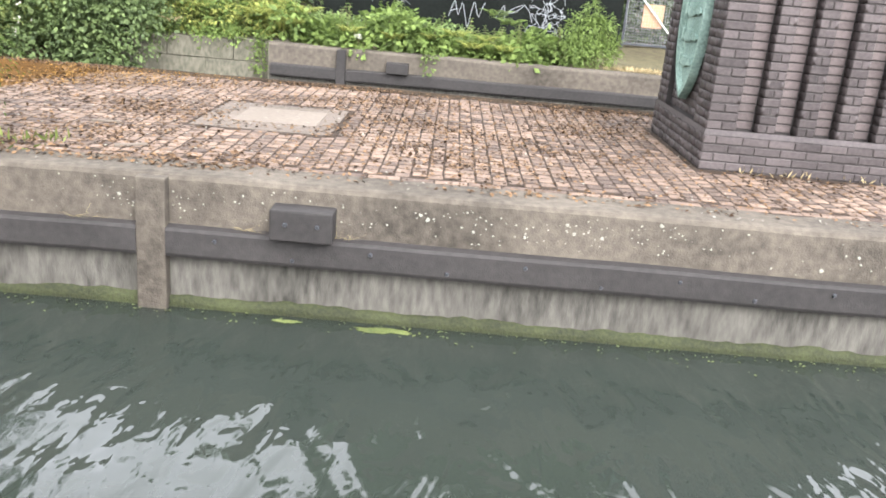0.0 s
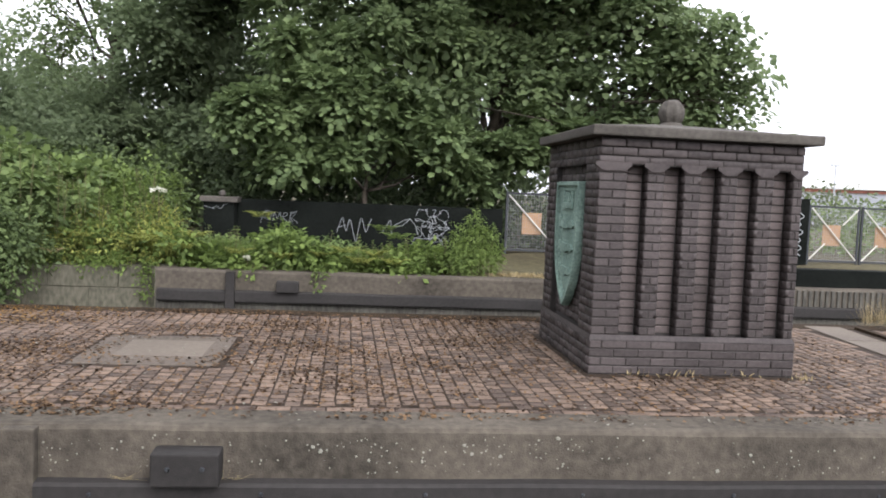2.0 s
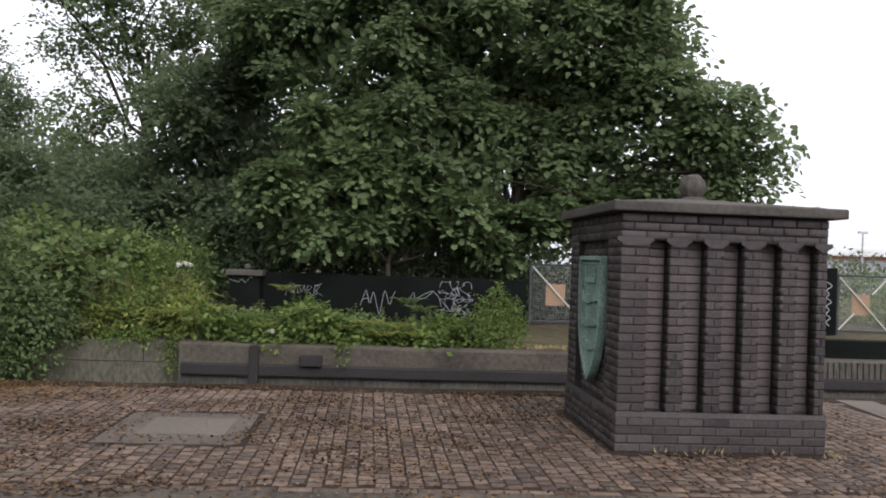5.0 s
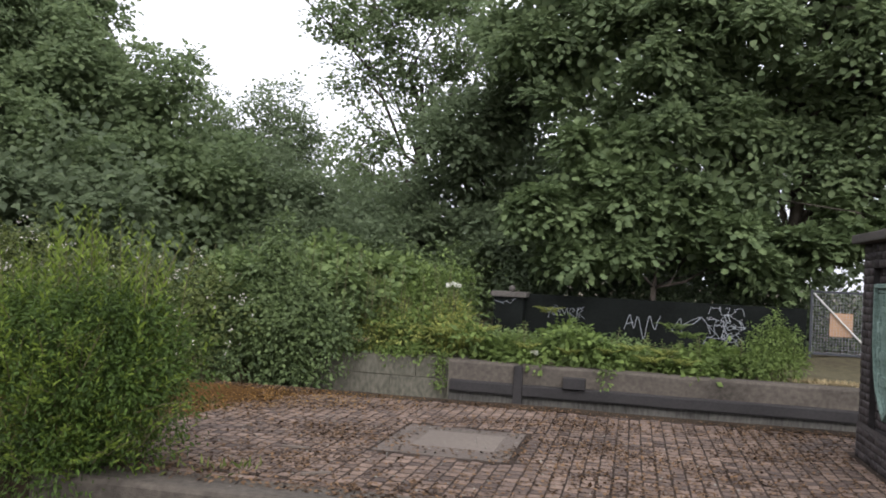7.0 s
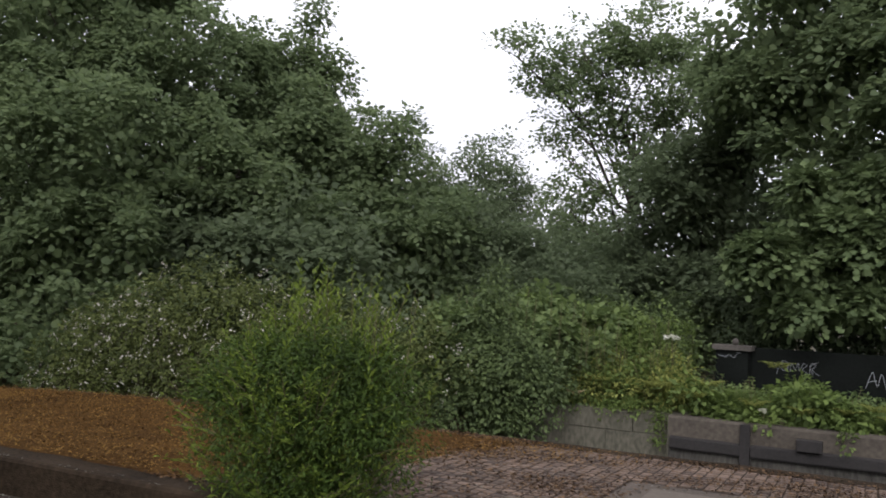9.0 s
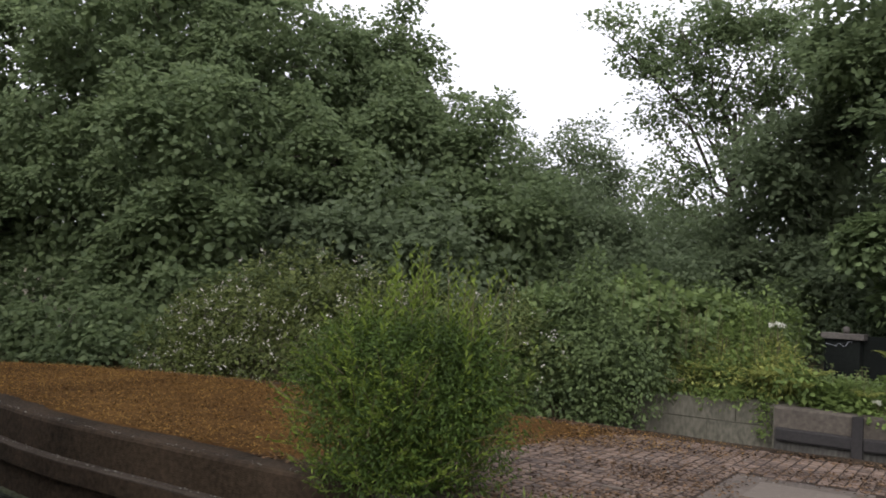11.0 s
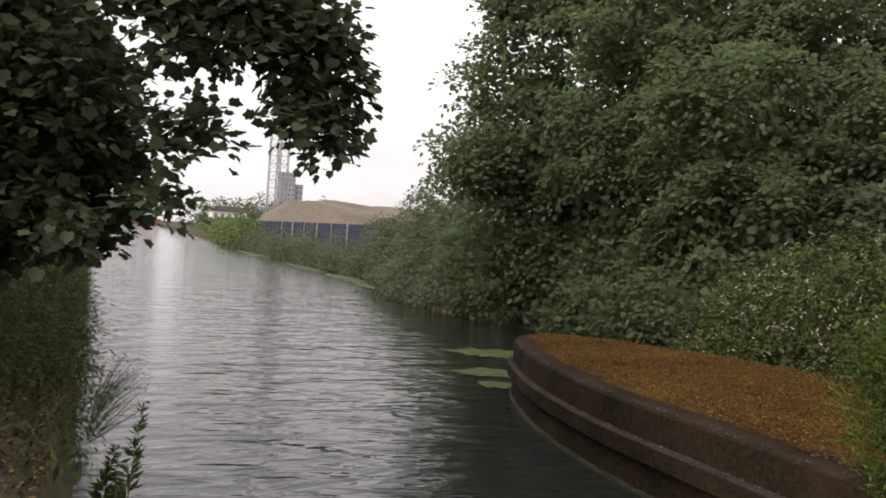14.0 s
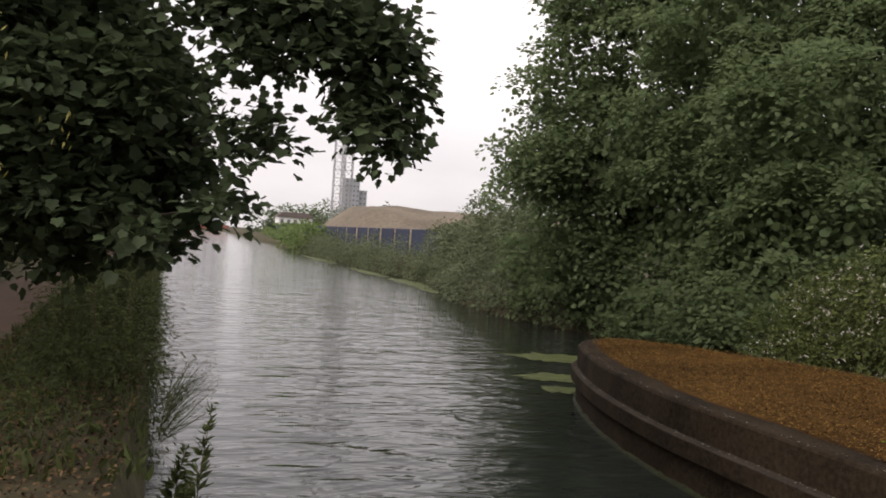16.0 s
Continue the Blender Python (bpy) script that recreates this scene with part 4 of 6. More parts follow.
# clay pavers laid lengthwise away from the wall
sing, rest = [], []
for i in range(int((9.2 + 6.2) / 0.1185)):
    x = -6.239 + 0.1185 * i
    off = (i % 2) * 0.0675 + random.uniform(-0.01, 0.01)
    for j in range(-1, 33):
        y = 6.0 + off + 0.135 * j
        if y - 0.055 < 5.92 or y + 0.055 > 10.17:
            continue
        if -2.27 < x < -0.99 and 7.14 < y < 8.63 or 2.09 < x < 4.15 and 7.08 < y < 9.2 or abs(x - 6.12 - 0.1 * (y - 8.5)) < 0.42:
            continue
        m = Matrix.Translation((x + random.uniform(-0.004, 0.004), y, random.uniform(-0.002, 0.002))) @ Euler((random.uniform(-0.012, 0.012), random.uniform(-0.03, 0.03), random.uniform(-0.02, 0.02))).to_matrix().to_4x4()
        w, h = 0.103 + random.choice((-0.004, 0, 0.003)), 0.108 + random.choice((-0.006, 0, 0.004))
        (sing if -1.0 < x < 2.9 and y < 7.8 and len(sing) < 295 else rest).append((w, h, m))
for i in range(64):
    m = Matrix.Translation((-6.2 + 0.24 * i, 5.87, random.uniform(-0.001, 0.002))) @ Euler((0, random.uniform(-0.02, 0.02), random.uniform(-0.02, 0.02))).to_matrix().to_4x4()
    rest.append((0.228, 0.09, m))
for w, h, m in sing:
    block_object("paver", w, h, m, M_SETT, paving, 0.05, 0.003)
blocks_joined("pavers", rest, M_SETTJ, paving, 0.05, 0.003)

# strip of concrete slabs and a kerb across the island beyond the pier
for k in range(4):
    y = 6.55 + 1.08 * k
    m = Matrix.Translation((6.02 + 0.1 * (y - 8.5), y, 0)) @ Matrix.Rotation(-0.1, 4, "Z")
    tagged(part("paving_slab", box_bm((-0.24, -0.53, -0.06), (0.24, 0.53, 0.008), 0.008, m), M_SLAB), "pale worn concrete slab let into the pavers", "slab", "row of slabs across the island")
m = Matrix.Translation((6.42, 8.1, 0)) @ Matrix.Rotation(-0.1, 4, "Z")
tagged(part("kerb", box_bm((-0.05, -2.1, -0.08), (0.05, 2.1, 0.03), 0.01, m), M_DARKBROWN), "narrow dark kerb beside the slab strip", "kerb", kind="structure")

# ---- the lock wall across the second chamber ----
far_path = [Vector((x, 15.1, 0)) for x in np.linspace(24, -3.24, 50)]
fw = canal_wall("wall_far", far_path, "weathered concrete lock wall of the second chamber")
part("fender_beam", sweep([p for p in far_path if p.x > -1.8] + [Vector((-1.88, 15.1, 0))], BEAM, True), M_BEAM, fw, "black timber fender beam")
part("fender_beam", sweep([Vector((x, 15.1, 0)) for x in (-2.05, -2.4, -2.8, -3.2)], BEAM, True), M_BEAM, fw, "black timber fender beam")
part("pilaster", box_bm((-2.05, 15.0, -1.6), (-1.89, 15.2, -0.01), 0.012), M_BEAM, fw, "dark pilaster between the beams")
for k in range(52):
    part("rib", box_bm((8.2 + 0.115 * k, 15.07, -0.345), (8.262 + 0.115 * k, 15.14, -0.03), 0.008), M_STREAK, fw, "pale upright concrete rib")
part("fender_block", box_bm((-1.17, 14.92, -0.34), (-0.78, 15.14, -0.15), 0.014), M_BEAM, fw)
part("end_face", box_bm((-3.27, 15.12, -1.7), (-3.0, 16.4, -0.004), 0.01), M_WING, fw)
for k in range(4):
    z0, z1 = -1.6 + 0.4 * k, -1.6 + 0.4 * (k + 1) - 0.008
    for s in range(3):
        x0 = -3.28 - 1.2 * (s + 1) + (0.5 if k % 2 else 0) * (s < 2)
        x1 = -3.28 - 1.2 * s + (0.5 if k % 2 and s else 0)
        part("wing_block", box_bm((x0 + 0.004, 15.5 + 0.02 * ((k + s) % 2), z0), (x1 - 0.004, 16.2, z1 - 0.03 * s * (k == 3)), 0.008), M_WING, fw, "mossy concrete wing wall block")
tagged(part("kerb_wall", box_bm((7.6, 15.52, -0.1), (26, 15.9, 0.34), 0.02), M_DARKWALL), "low dark wall behind the far lock edge", "wall", kind="structure")

# ---- far side: pier, painted wall, fence ----
fp = empty("small_brick_pier", (0, 0, 0), "small dark brick pier with stone cap among weeds", "pier")
part("shaft", box_bm((-3.03, 18.5, -0.1), (-2.38, 19.1, 1.12), 0.01), M_DARKWALL, fp)
part("cap", box_bm((-3.1, 18.43, 1.12), (-2.31, 19.17, 1.235), 0.015), M_STONE, fp)
bm = bmesh.new()
bmesh.ops.create_uvsphere(bm, u_segments=16, v_segments=10, radius=0.075, matrix=Matrix.Translation((-2.68, 18.8, 1.30)))
part("ball", bm, M_STONE, fp, smooth=True)
tagged(part("wall_painted", box_bm((-2.38, 19.0, -0.2), (3.55, 19.25, 1.2), 0.01), M_DARKWALL), "black painted wall with white spray-paint scrawls", "wall", kind="structure")


def scrawl(pts, y, width=0.016, label="white spray-paint scrawl on the black wall"):
    """A sprayed line: flat strokes a few millimetres proud of the wall."""
    bm = bmesh.new()
    pts = [Vector((x, 0, z)) for x, z in pts]
    fine = []
    for k in range(len(pts) - 1):
        p0, p1, p2, p3 = pts[max(k - 1, 0)], pts[k], pts[k + 1], pts[min(k + 2, len(pts) - 1)]
        for t in (0, 0.25, 0.5, 0.75):
            fine.append(0.5 * (2 * p1 + (p2 - p0) * t + (2 * p0 - 5 * p1 + 4 * p2 - p3) * t * t + (3 * p1 - p0 - 3 * p2 + p3) * t ** 3))
    fine.append(pts[-1])
    rows_ = []
    for k, p in enumerate(fine):
        d = fine[min(k + 1, len(fine) - 1)] - fine[max(k - 1, 0)]
        nrm = Vector((-d.z, 0, d.x)).normalized() * width / 2
        rows_.append([bm.verts.new((p.x + s * nrm.x, y - o, p.z + s * nrm.z)) for s, o in ((1, 0), (1, 0.004), (-1, 0.004), (-1, 0))])
    for a, b in zip(rows_, rows_[1:]):
        for k in range(3):
            bm.faces.new((a[k], a[k + 1], b[k + 1], b[k]))
    return tagged(part("spray_paint", bm, M_PAINT), label, "graffiti", "sprayed scrawls")


def strokes(x0, x1, z0, z1, n, seed):
    """Loose sprayed loops and slashes inside a box; no letters."""
    r = random.Random(seed)
    out = []
    for k in range(n):
        u = x0 + (x1 - x0) * (k + r.uniform(0.0, 0.9)) / n
        out.append((u + r.uniform(-0.08, 0.08), r.choice((z0, z1, z1, (z0 + z1) / 2, z0)) + r.uniform(-0.08, 0.08) * (z1 - z0)))
    return out


def tag(x, z, *lines, width=0.008):
    """Sprayed lines in centimetres from a corner of the wall."""
    for k, line in enumerate(lines):
        scrawl([(x + a * 0.01, z + b * 0.01) for a, b in line], 18.994 - 0.0007 * k, width)


tag(-1.93, 0.68, [(0, 23), (9, 12), (17, 30)], [(9, 12), (6, 0)], [(16, 20), (21, 29), (29, 22), (25, 9), (16, 11), (17, 22)], [(32, 6), (35, 24), (42, 12), (48, 26), (50, 9), (57, 25), (64, 21), (55, 13), (66, 6)], [(69, 3), (72, 26), (82, 22), (74, 14), (88, 3)], [(76, 4), (70, 20), (86, 30)])
tag(-0.2, 0.33, [(0, 20), (5, 36), (12, 54), (16, 40), (21, 25), (25, 40), (29, 50), (36, 25), (43, 0), (48, 28), (54, 54), (60, 36), (66, 24), (71, 40), (77, 54)], [(3, 32), (14, 36), (20, 37)], width=0.011)
tag(0.82, 0.53, [(0, 4), (9, 20), (17, 32), (19, 16), (21, 0)], [(22, 18), (42, 30), (60, 37), (44, 22), (27, 17)], [(60, 37), (72, 24), (80, 2)], width=0.011)
for k in range(6):
    scrawl(strokes(1.55 - 0.04 * (k % 2), 1.98 + 0.05 * (k % 3), 0.98 - 0.13 * k, 1.12 - 0.13 * k, 9, 10 + k), 18.994 - 0.001 * k, 0.009)
    scrawl(strokes(1.85, 2.32, 0.96 - 0.13 * k, 1.12 - 0.13 * k, 9, 20 + k), 18.99 - 0.001 * k, 0.009)
scrawl(strokes(-2.95, -2.5, 0.98, 1.08, 7, 31), 18.494, 0.008, "faint sprayed scrawl on the small brick pier")


def fence_panel(x, y, w=1.32, z0=0.24, z1=1.6, braces=3):
    root = empty("mesh_fence_panel", (x, y, 0), "steel mesh fence panel with pale diagonal braces", "fence", "mesh fence panels")
    for a, b in (((0, -0.02, z0), (w, 0.02, z0 + 0.045)), ((0, -0.02, z1 - 0.045), (w, 0.02, z1))):
        part("rail", box_bm(a, b, 0.004), M_DARKSTEEL, root)
    for s in (0, w - 0.05):
        part("post", box_bm((s, -0.025, -0.05), (s + 0.05, 0.025, z1 + 0.02), 0.004), M_DARKSTEEL, root)
    bm = bmesh.new()
    n = 22
    for k in range(1, n):
        xx = w * k / n
        zz = z0 + (z1 - z0) * k / n
        add_box(bm, (xx - 0.0018, -0.0018, z0), (xx + 0.0018, 0.0018, z1))
        add_box(bm, (0, -0.002, zz - 0.0018), (w, 0.002, zz + 0.0018))
    part("mesh", bm, M_MAST, root)
    for a, b in (((0.06, z1 - 0.06), (w - 0.06, z0 + 0.06)), ((0.06, z0 + 0.06), (0.44, z0 + 0.45)), ((w - 0.44, z1 - 0.45), (w - 0.06, z1 - 0.06)))[:braces]:
        bm = bmesh.new()
        tube(bm, [(a[0], -0.03, a[1]), (b[0], -0.03, b[1])], [0.018, 0.018], 8)
        part("brace", bm, M_CREAM, root)
    part("sign_plate", box_bm((0.4, 0.02, z0 + 0.4), (0.86, 0.035, z0 + 0.9), 0.004), M_BOARD, root, "blank ochre board behind the mesh")
    return root


fence_panel(3.66, 19.3, braces=1)
p0 = fence_panel(4.98, 19.3)
for x in (6.34, 7.70, 9.06, 11.08, 12.44, 13.80, 15.16):
    copy_thing(p0, Matrix.Translation((x, 19.3, 0)))
tagged(part("board_post", box_bm((10.66, 19.2, -0.1), (11.04, 19.27, 1.75), 0.01), M_DARKWALL), "black board post beside the mesh fence", "board")
scrawl([(10.78 + 0.09 * (k % 2) * (1 + 0.4 * math.sin(k * 1.7)), 1.42 - 0.095 * k) for k in range(12)], 19.192, 0.022, "white sprayed zigzag on the black board")

# ---- trees ----
# large sycamore behind the painted wall
tree("sycamore", (3.6, 21.5, 0.2), 7.0, 0.26,
     [(3.2, 21.5, 7.8, 4.2, 3.0, 2.4), (0.2, 21.6, 6.6, 2.8, 2.4, 2.0), (5.8, 20.9, 6.7, 1.4, 1.6, 1.7), (-2.2, 22.0, 8.6, 2.2, 2.2, 1.9), (1.2, 21.5, 10.2, 2.9, 2.6, 1.7), (4.9, 21.5, 9.6, 2.2, 2.2, 1.6),
      (1.0, 20.4, 4.2, 2.4, 1.6, 1.3), (6.9, 20.0, 4.5, 1.2, 1.2, 0.95), (7.9, 19.4, 4.5, 0.7, 0.7, 0.7), (5.4, 20.5, 3.4, 1.5, 1.3, 0.9), (7.6, 19.6, 3.3, 1.2, 0.9, 0.6), (6.2, 19.8, 8.1, 0.9, 0.9, 0.8), (5.4, 21.0, 5.2, 1.1, 1.2, 0.8), (2.4, 21.2, 5.4, 1.3, 1.2, 0.9),
      (6.0, 19.8, 8.4, 0.9, 0.9, 0.6), (6.8, 19.4, 6.5, 0.8, 0.8, 0.6), (7.4, 19.2, 5.6, 0.8, 0.8, 0.5), (8.5, 18.9, 4.4, 0.6, 0.6, 0.4), (8.2, 19.0, 3.7, 0.8, 0.7, 0.35),
      (4.68, 21.13, 5.43, 0.9, 0.8, 0.6), (3.71, 21.32, 4.98, 0.9, 0.8, 0.6), (5.53, 20.92, 4.58, 0.9, 0.8, 0.6), (3.96, 21.27, 6.14, 0.9, 0.8, 0.6)],
     7200, 13, 0.155, "penta", L_MAPLE, "large dark green sycamore with spreading leafy crown", spread=0.38, fill=0.22)
# Lower boughs of the sycamore, built here as a separate small tree.
tree("sycamore_lower_boughs", (0.4, 20.2, 0.3), 3.4, 0.09,
     [(0.2, 19.9, 3.3, 1.4, 1.1, 0.55), (-1.7, 19.8, 2.9, 1.1, 0.9, 0.45), (1.7, 19.7, 2.6, 1.1, 0.9, 0.45), (-0.7, 19.6, 2.1, 1.2, 0.8, 0.42), (2.9, 19.8, 2.1, 0.9, 0.8, 0.4), (4.2, 20.0, 2.7, 0.9, 0.9, 0.45), (-0.6, 20.0, 4.2, 1.3, 1.1, 0.6), (5.3, 20.1, 2.9, 0.7, 0.7, 0.35)],
     2300, 13, 0.165, "palm", L_MAPLE2, "lower sycamore boughs with layered leaf sprays, built as a small tree", spread=0.3, puff=0.42)
# tree with an open crown against the sky
tree("open_crowned_tree", (-7.3, 27.5, 0.3), 7.6, 0.2,
     [(-6.9, 27.3, 9.4, 2.2, 1.8, 1.5), (-9.0, 27.0, 8.6, 1.6, 1.4, 0.9), (-9.6, 26.8, 7.2, 0.8, 0.8, 0.5), (-9.3, 27.0, 5.6, 1.2, 1.0, 0.6), (-5.0, 27.0, 8.4, 1.6, 1.6, 1.4), (-5.4, 26.8, 6.3, 1.6, 1.6, 1.1), (-7.2, 27.3, 7.0, 1.2, 1.2, 1.0), (-8.2, 26.8, 4.4, 1.3, 1.2, 0.7), (-6.8, 27.2, 11.0, 1.8, 1.6, 1.1), (-10.2, 26.8, 9.6, 0.8, 0.8, 0.6), (-9.0, 26.9, 10.6, 1.4, 1.2, 0.8), (-11.2, 26.5, 10.9, 0.7, 0.7, 0.4)],
     2200, 12, 0.125, "penta", L_MAPLE, "tall tree with open airy crown against the sky", spread=0.36, rough=0.3, puff=0.5, core=0.0)
# dark trees behind the weeds
tree("shaded_tree", (-4.0, 25.5, 0.3), 4.4, 0.18,
     [(-3.6, 24.6, 4.6, 2.6, 1.6, 1.7), (-5.6, 25.0, 3.2, 2.0, 1.6, 1.4), (-2.6, 23.6, 2.6, 2.2, 1.3, 1.2), (-7.4, 25.6, 3.0, 1.8, 1.5, 1.2), (-4.6, 24.0, 1.6, 2.4, 1.0, 1.0), (-8.6, 25.2, 1.9, 1.9, 1.2, 1.2), (-3.76, 24.16, 6.93, 1.2, 1.2, 0.9), (-2.45, 24.32, 7.22, 1.2, 1.2, 0.9), (-5.05, 23.92, 5.48, 1.2, 1.2, 0.9)],
     2600, 13, 0.15, "penta", L_DARK, "shaded dark green tree behind the weedy bank", spread=0.45)
tree("hedge_tree", (-15.2, 33.5, 0.2), 5.5, 0.2,
     [(-15.4, 33.5, 7.0, 2.4, 1.8, 1.7), (-18.3, 33.0, 7.2, 1.4, 1.4, 1.6), (-17.2, 33.0, 5.0, 3.0, 2.0, 1.8), (-13.3, 33.5, 5.2, 2.4, 1.8, 1.6), (-11.5, 32.0, 3.2, 2.6, 1.8, 2.0), (-15.0, 31.5, 2.6, 3.4, 1.6, 2.0), (-9.2, 30.5, 2.8, 2.6, 1.8, 1.8)],
     2700, 14, 0.15, "tri", L_DARK, "hazy dark tree in the gap of the wood", spread=0.5, fill=0.12, rough=0.3)
# big tree mass over the water
tree("waterside_sycamore", (-20.5, 15.5, 0.0), 7.5, 0.3,
     [(-21.0, 14.6, 8.0, 3.2, 3.4, 2.6), (-23.8, 11.5, 6.3, 1.9, 2.1, 1.6), (-24.7, 10.3, 4.1, 1.3, 1.3, 0.9), (-23.6, 12.0, 9.2, 2.0, 2.2, 1.4), (-20.0, 16.4, 10.6, 2.8, 2.8, 1.7), (-21.5, 12.6, 4.6, 3.0, 2.4, 2.0),
      (-23.4, 11.8, 2.0, 2.2, 1.5, 1.8), (-19.8, 13.0, 2.4, 2.8, 1.5, 2.0), (-25.6, 11.2, 0.9, 1.6, 1.0, 1.4), (-17.6, 14.2, 4.4, 2.8, 2.2, 2.2), (-18.0, 17.0, 7.8, 2.4, 2.4, 2.0), (-16.6, 13.6, 1.8, 2.2, 1.5, 1.7), (-22.0, 11.8, -0.2, 2.4, 0.8, 1.0), (-18.6, 12.0, -0.1, 2.4, 0.8, 1.0), (-15.6, 12.0, 0.2, 1.6, 0.7, 0.9), (-18.6, 16.0, 6.0, 2.0, 2.0, 1.8), (-23.22, 10.97, 1.90, 1.2, 1.1, 0.9), (-22.72, 11.98, 1.67, 1.2, 1.1, 0.9), (-23.01, 11.41, 0.86, 1.2, 1.1, 0.9),
      (-15.85, 16.00, 4.86, 1.4, 1.3, 1.0), (-14.90, 16.88, 4.55, 1.4, 1.3, 1.0), (-23.09, 10.09, 4.05, 1.3, 1.2, 0.9), (-23.46, 9.75, 3.49, 1.1, 1.0, 0.8), (-22.65, 11.03, 3.44, 1.3, 1.2, 0.9)],
     8000, 13, 0.14, "penta", L_MAPLE, "great dark sycamore hanging over the canal", spread=0.36, fill=0.22, floor=-0.85, core=0.22)
tree("wood_edge_tree", (-14.5, 21.0, 0.2), 6.5, 0.22,
     [(-15.0, 20.6, 5.8, 2.1, 2.0, 1.8), (-17.3, 20.3, 8.0, 1.5, 1.5, 1.3), (-16.0, 20.0, 4.6, 2.6, 2.2, 2.0), (-13.0, 20.8, 4.6, 2.2, 2.0, 1.8), (-11.8, 20.8, 3.0, 2.2, 1.8, 1.5), (-14.0, 18.8, 2.4, 2.8, 1.6, 1.8), (-15.7, 21.3, 7.5, 0.9, 0.9, 1.1), (-17.8, 19.6, 6.4, 1.6, 1.6, 1.4), (-16.4, 21.4, 9.8, 0.5, 0.5, 1.0), (-15.9, 21.6, 8.6, 0.6, 0.6, 0.6), (-17.4, 20.8, 9.2, 0.6, 0.6, 0.7)],
     4300, 13, 0.14, "penta", L_MAPLE, "dark green tree at the edge of the wood", spread=0.36, fill=0.2, core=0.2)
tree("wood_edge_tree", (-10.0, 23.0, 0.2), 3.6, 0.15,
     [(-10.2, 22.6, 3.0, 2.2, 1.6, 1.6), (-8.0, 22.4, 2.4, 2.0, 1.4, 1.3), (-12.0, 22.0, 2.2, 2.0, 1.5, 1.6), (-9.0, 21.0, 1.5, 2.4, 1.1, 1.1)],
     1900, 14, 0.13, "tri", L_DARK, "low dark tree under the wood edge", spread=0.45)
# wood behind, closing the view
for bx, by, hh in ((-32, 24, 9), (-26, 28, 9), (-19.5, 21.5, 5), (-14.5, 17.5, 4), (12, 34, 6), (3, 32, 9), (-3, 34, 9)):
    tree("background_tree", (bx, by, 0.2), hh * 0.6, 0.22,
         [(bx + rng.normal(), by + rng.normal(), hh * f, 2.6, 2.4, hh * 0.2) for f in (0.25, 0.45, 0.62, 0.78)] + [(bx + rng.normal() * 2, by, hh * 0.4, 2.4, 2, hh * 0.2)],
         1000, 12, 0.2, "tri", L_DARK, "dark leafy tree deep in the wood", spread=0.6)

tagged(crown("wood_interior", [(x, y, h * 0.5, 2.6, 2.2, h * 0.55) for x, y, h in ((-31, 19.5, 5), (-28, 21.5, 5.5), (-25, 23.5, 5.5), (-22, 24.5, 5), (-18.5, 25.5, 5), (-15, 27, 4.2), (-11, 28.5, 3.8), (-7, 30, 3.8), (-3, 30, 5), (1, 29.5, 5.5), (5, 28.5, 5), (9, 27.5, 3.4))], 2600, 9, 0.34, "diamond", L_DARK, spread=0.7, fill=0.4),
       "dense dark wood behind the waterside trees", "wood", kind="stuff")

# ---- undergrowth on the far bank ----
def stuff_crown(name, blobs, sprays, per, size, shape, material, label, category, **k):
    return tagged(crown(name, blobs, sprays, per, size, shape, material, **k), label, category, kind="stuff")


def ridge(x0, x1, y0, y1, zt, n, rx, rz, zb=0.0):
    """Rounded heaps of growth strewn over a strip of the bank, tops given by zt(x, y)."""
    out = []
    for _ in range(n):
        x, y = rng.uniform(x0, x1), rng.uniform(y0, y1)
        top = zt(x, y) * rng.uniform(0.5, 1.3)
        out.append((x, y, max(zb, top - rz), rx * rng.uniform(0.7, 1.3), rx * rng.uniform(0.6, 1.0), rz * rng.uniform(0.8, 1.1)))
    return out


stuff_crown("brambles", ridge(-3.2, 2.3, 15.5, 17.2, lambda x, y: (0.4 if x < -0.6 else 0.2) + 0.2 * math.sin(x * 2.3 + y), 60, 0.34, 0.22), 1100, 10, 0.14, "oval", L_WEED, "bright green brambles and nettles on the bank", "undergrowth", spread=0.22, floor=-0.1)
stuff_crown("brambles", ridge(-3.2, 0.0, 17.0, 18.6, lambda x, y: 0.3, 40, 0.5, 0.34), 1000, 11, 0.11, "oval", L_ELDER, "dull green brambles under the sycamore", "undergrowth", spread=0.24, floor=-0.1)
stuff_crown("nettles", ridge(-7.6, -3.8, 15.9, 18.5, lambda x, y: 0.7 + 0.42 * (y - 15.9), 60, 0.5, 0.5), 1700, 11, 0.115, "oval", L_WEED, "tall nettles and weeds on the bank", "undergrowth", spread=0.24, floor=-0.2)
stuff_crown("goldenrod", ridge(-6.4, -3.2, 15.7, 17.4, lambda x, y: 0.5 + 0.45 * (y - 15.7), 30, 0.3, 0.3, 0.2), 700, 12, 0.1, "willow", L_YELLOW, "yellow-green weeds coming into flower", "undergrowth", spread=0.2, floor=-0.1)
stuff_crown("tall_weeds", ridge(-9.5, -3.7, 18.0, 22.0, lambda x, y: 1.7 + 0.14 * (y - 18), 80, 0.6, 0.7), 2000, 11, 0.12, "oval", L_SHADE, "tall dull green weeds behind the bank", "undergrowth", spread=0.28, floor=-0.1)
stuff_crown("bank_shrubs", ridge(-8.6, -5.4, 14.2, 17.2, lambda x, y: 1.2 + 0.16 * (y - 14), 40, 0.5, 0.6), 1900, 11, 0.088, "oval", L_SHADE, "mixed green shrubs over the old wing wall", "undergrowth", spread=0.24, floor=-0.6)
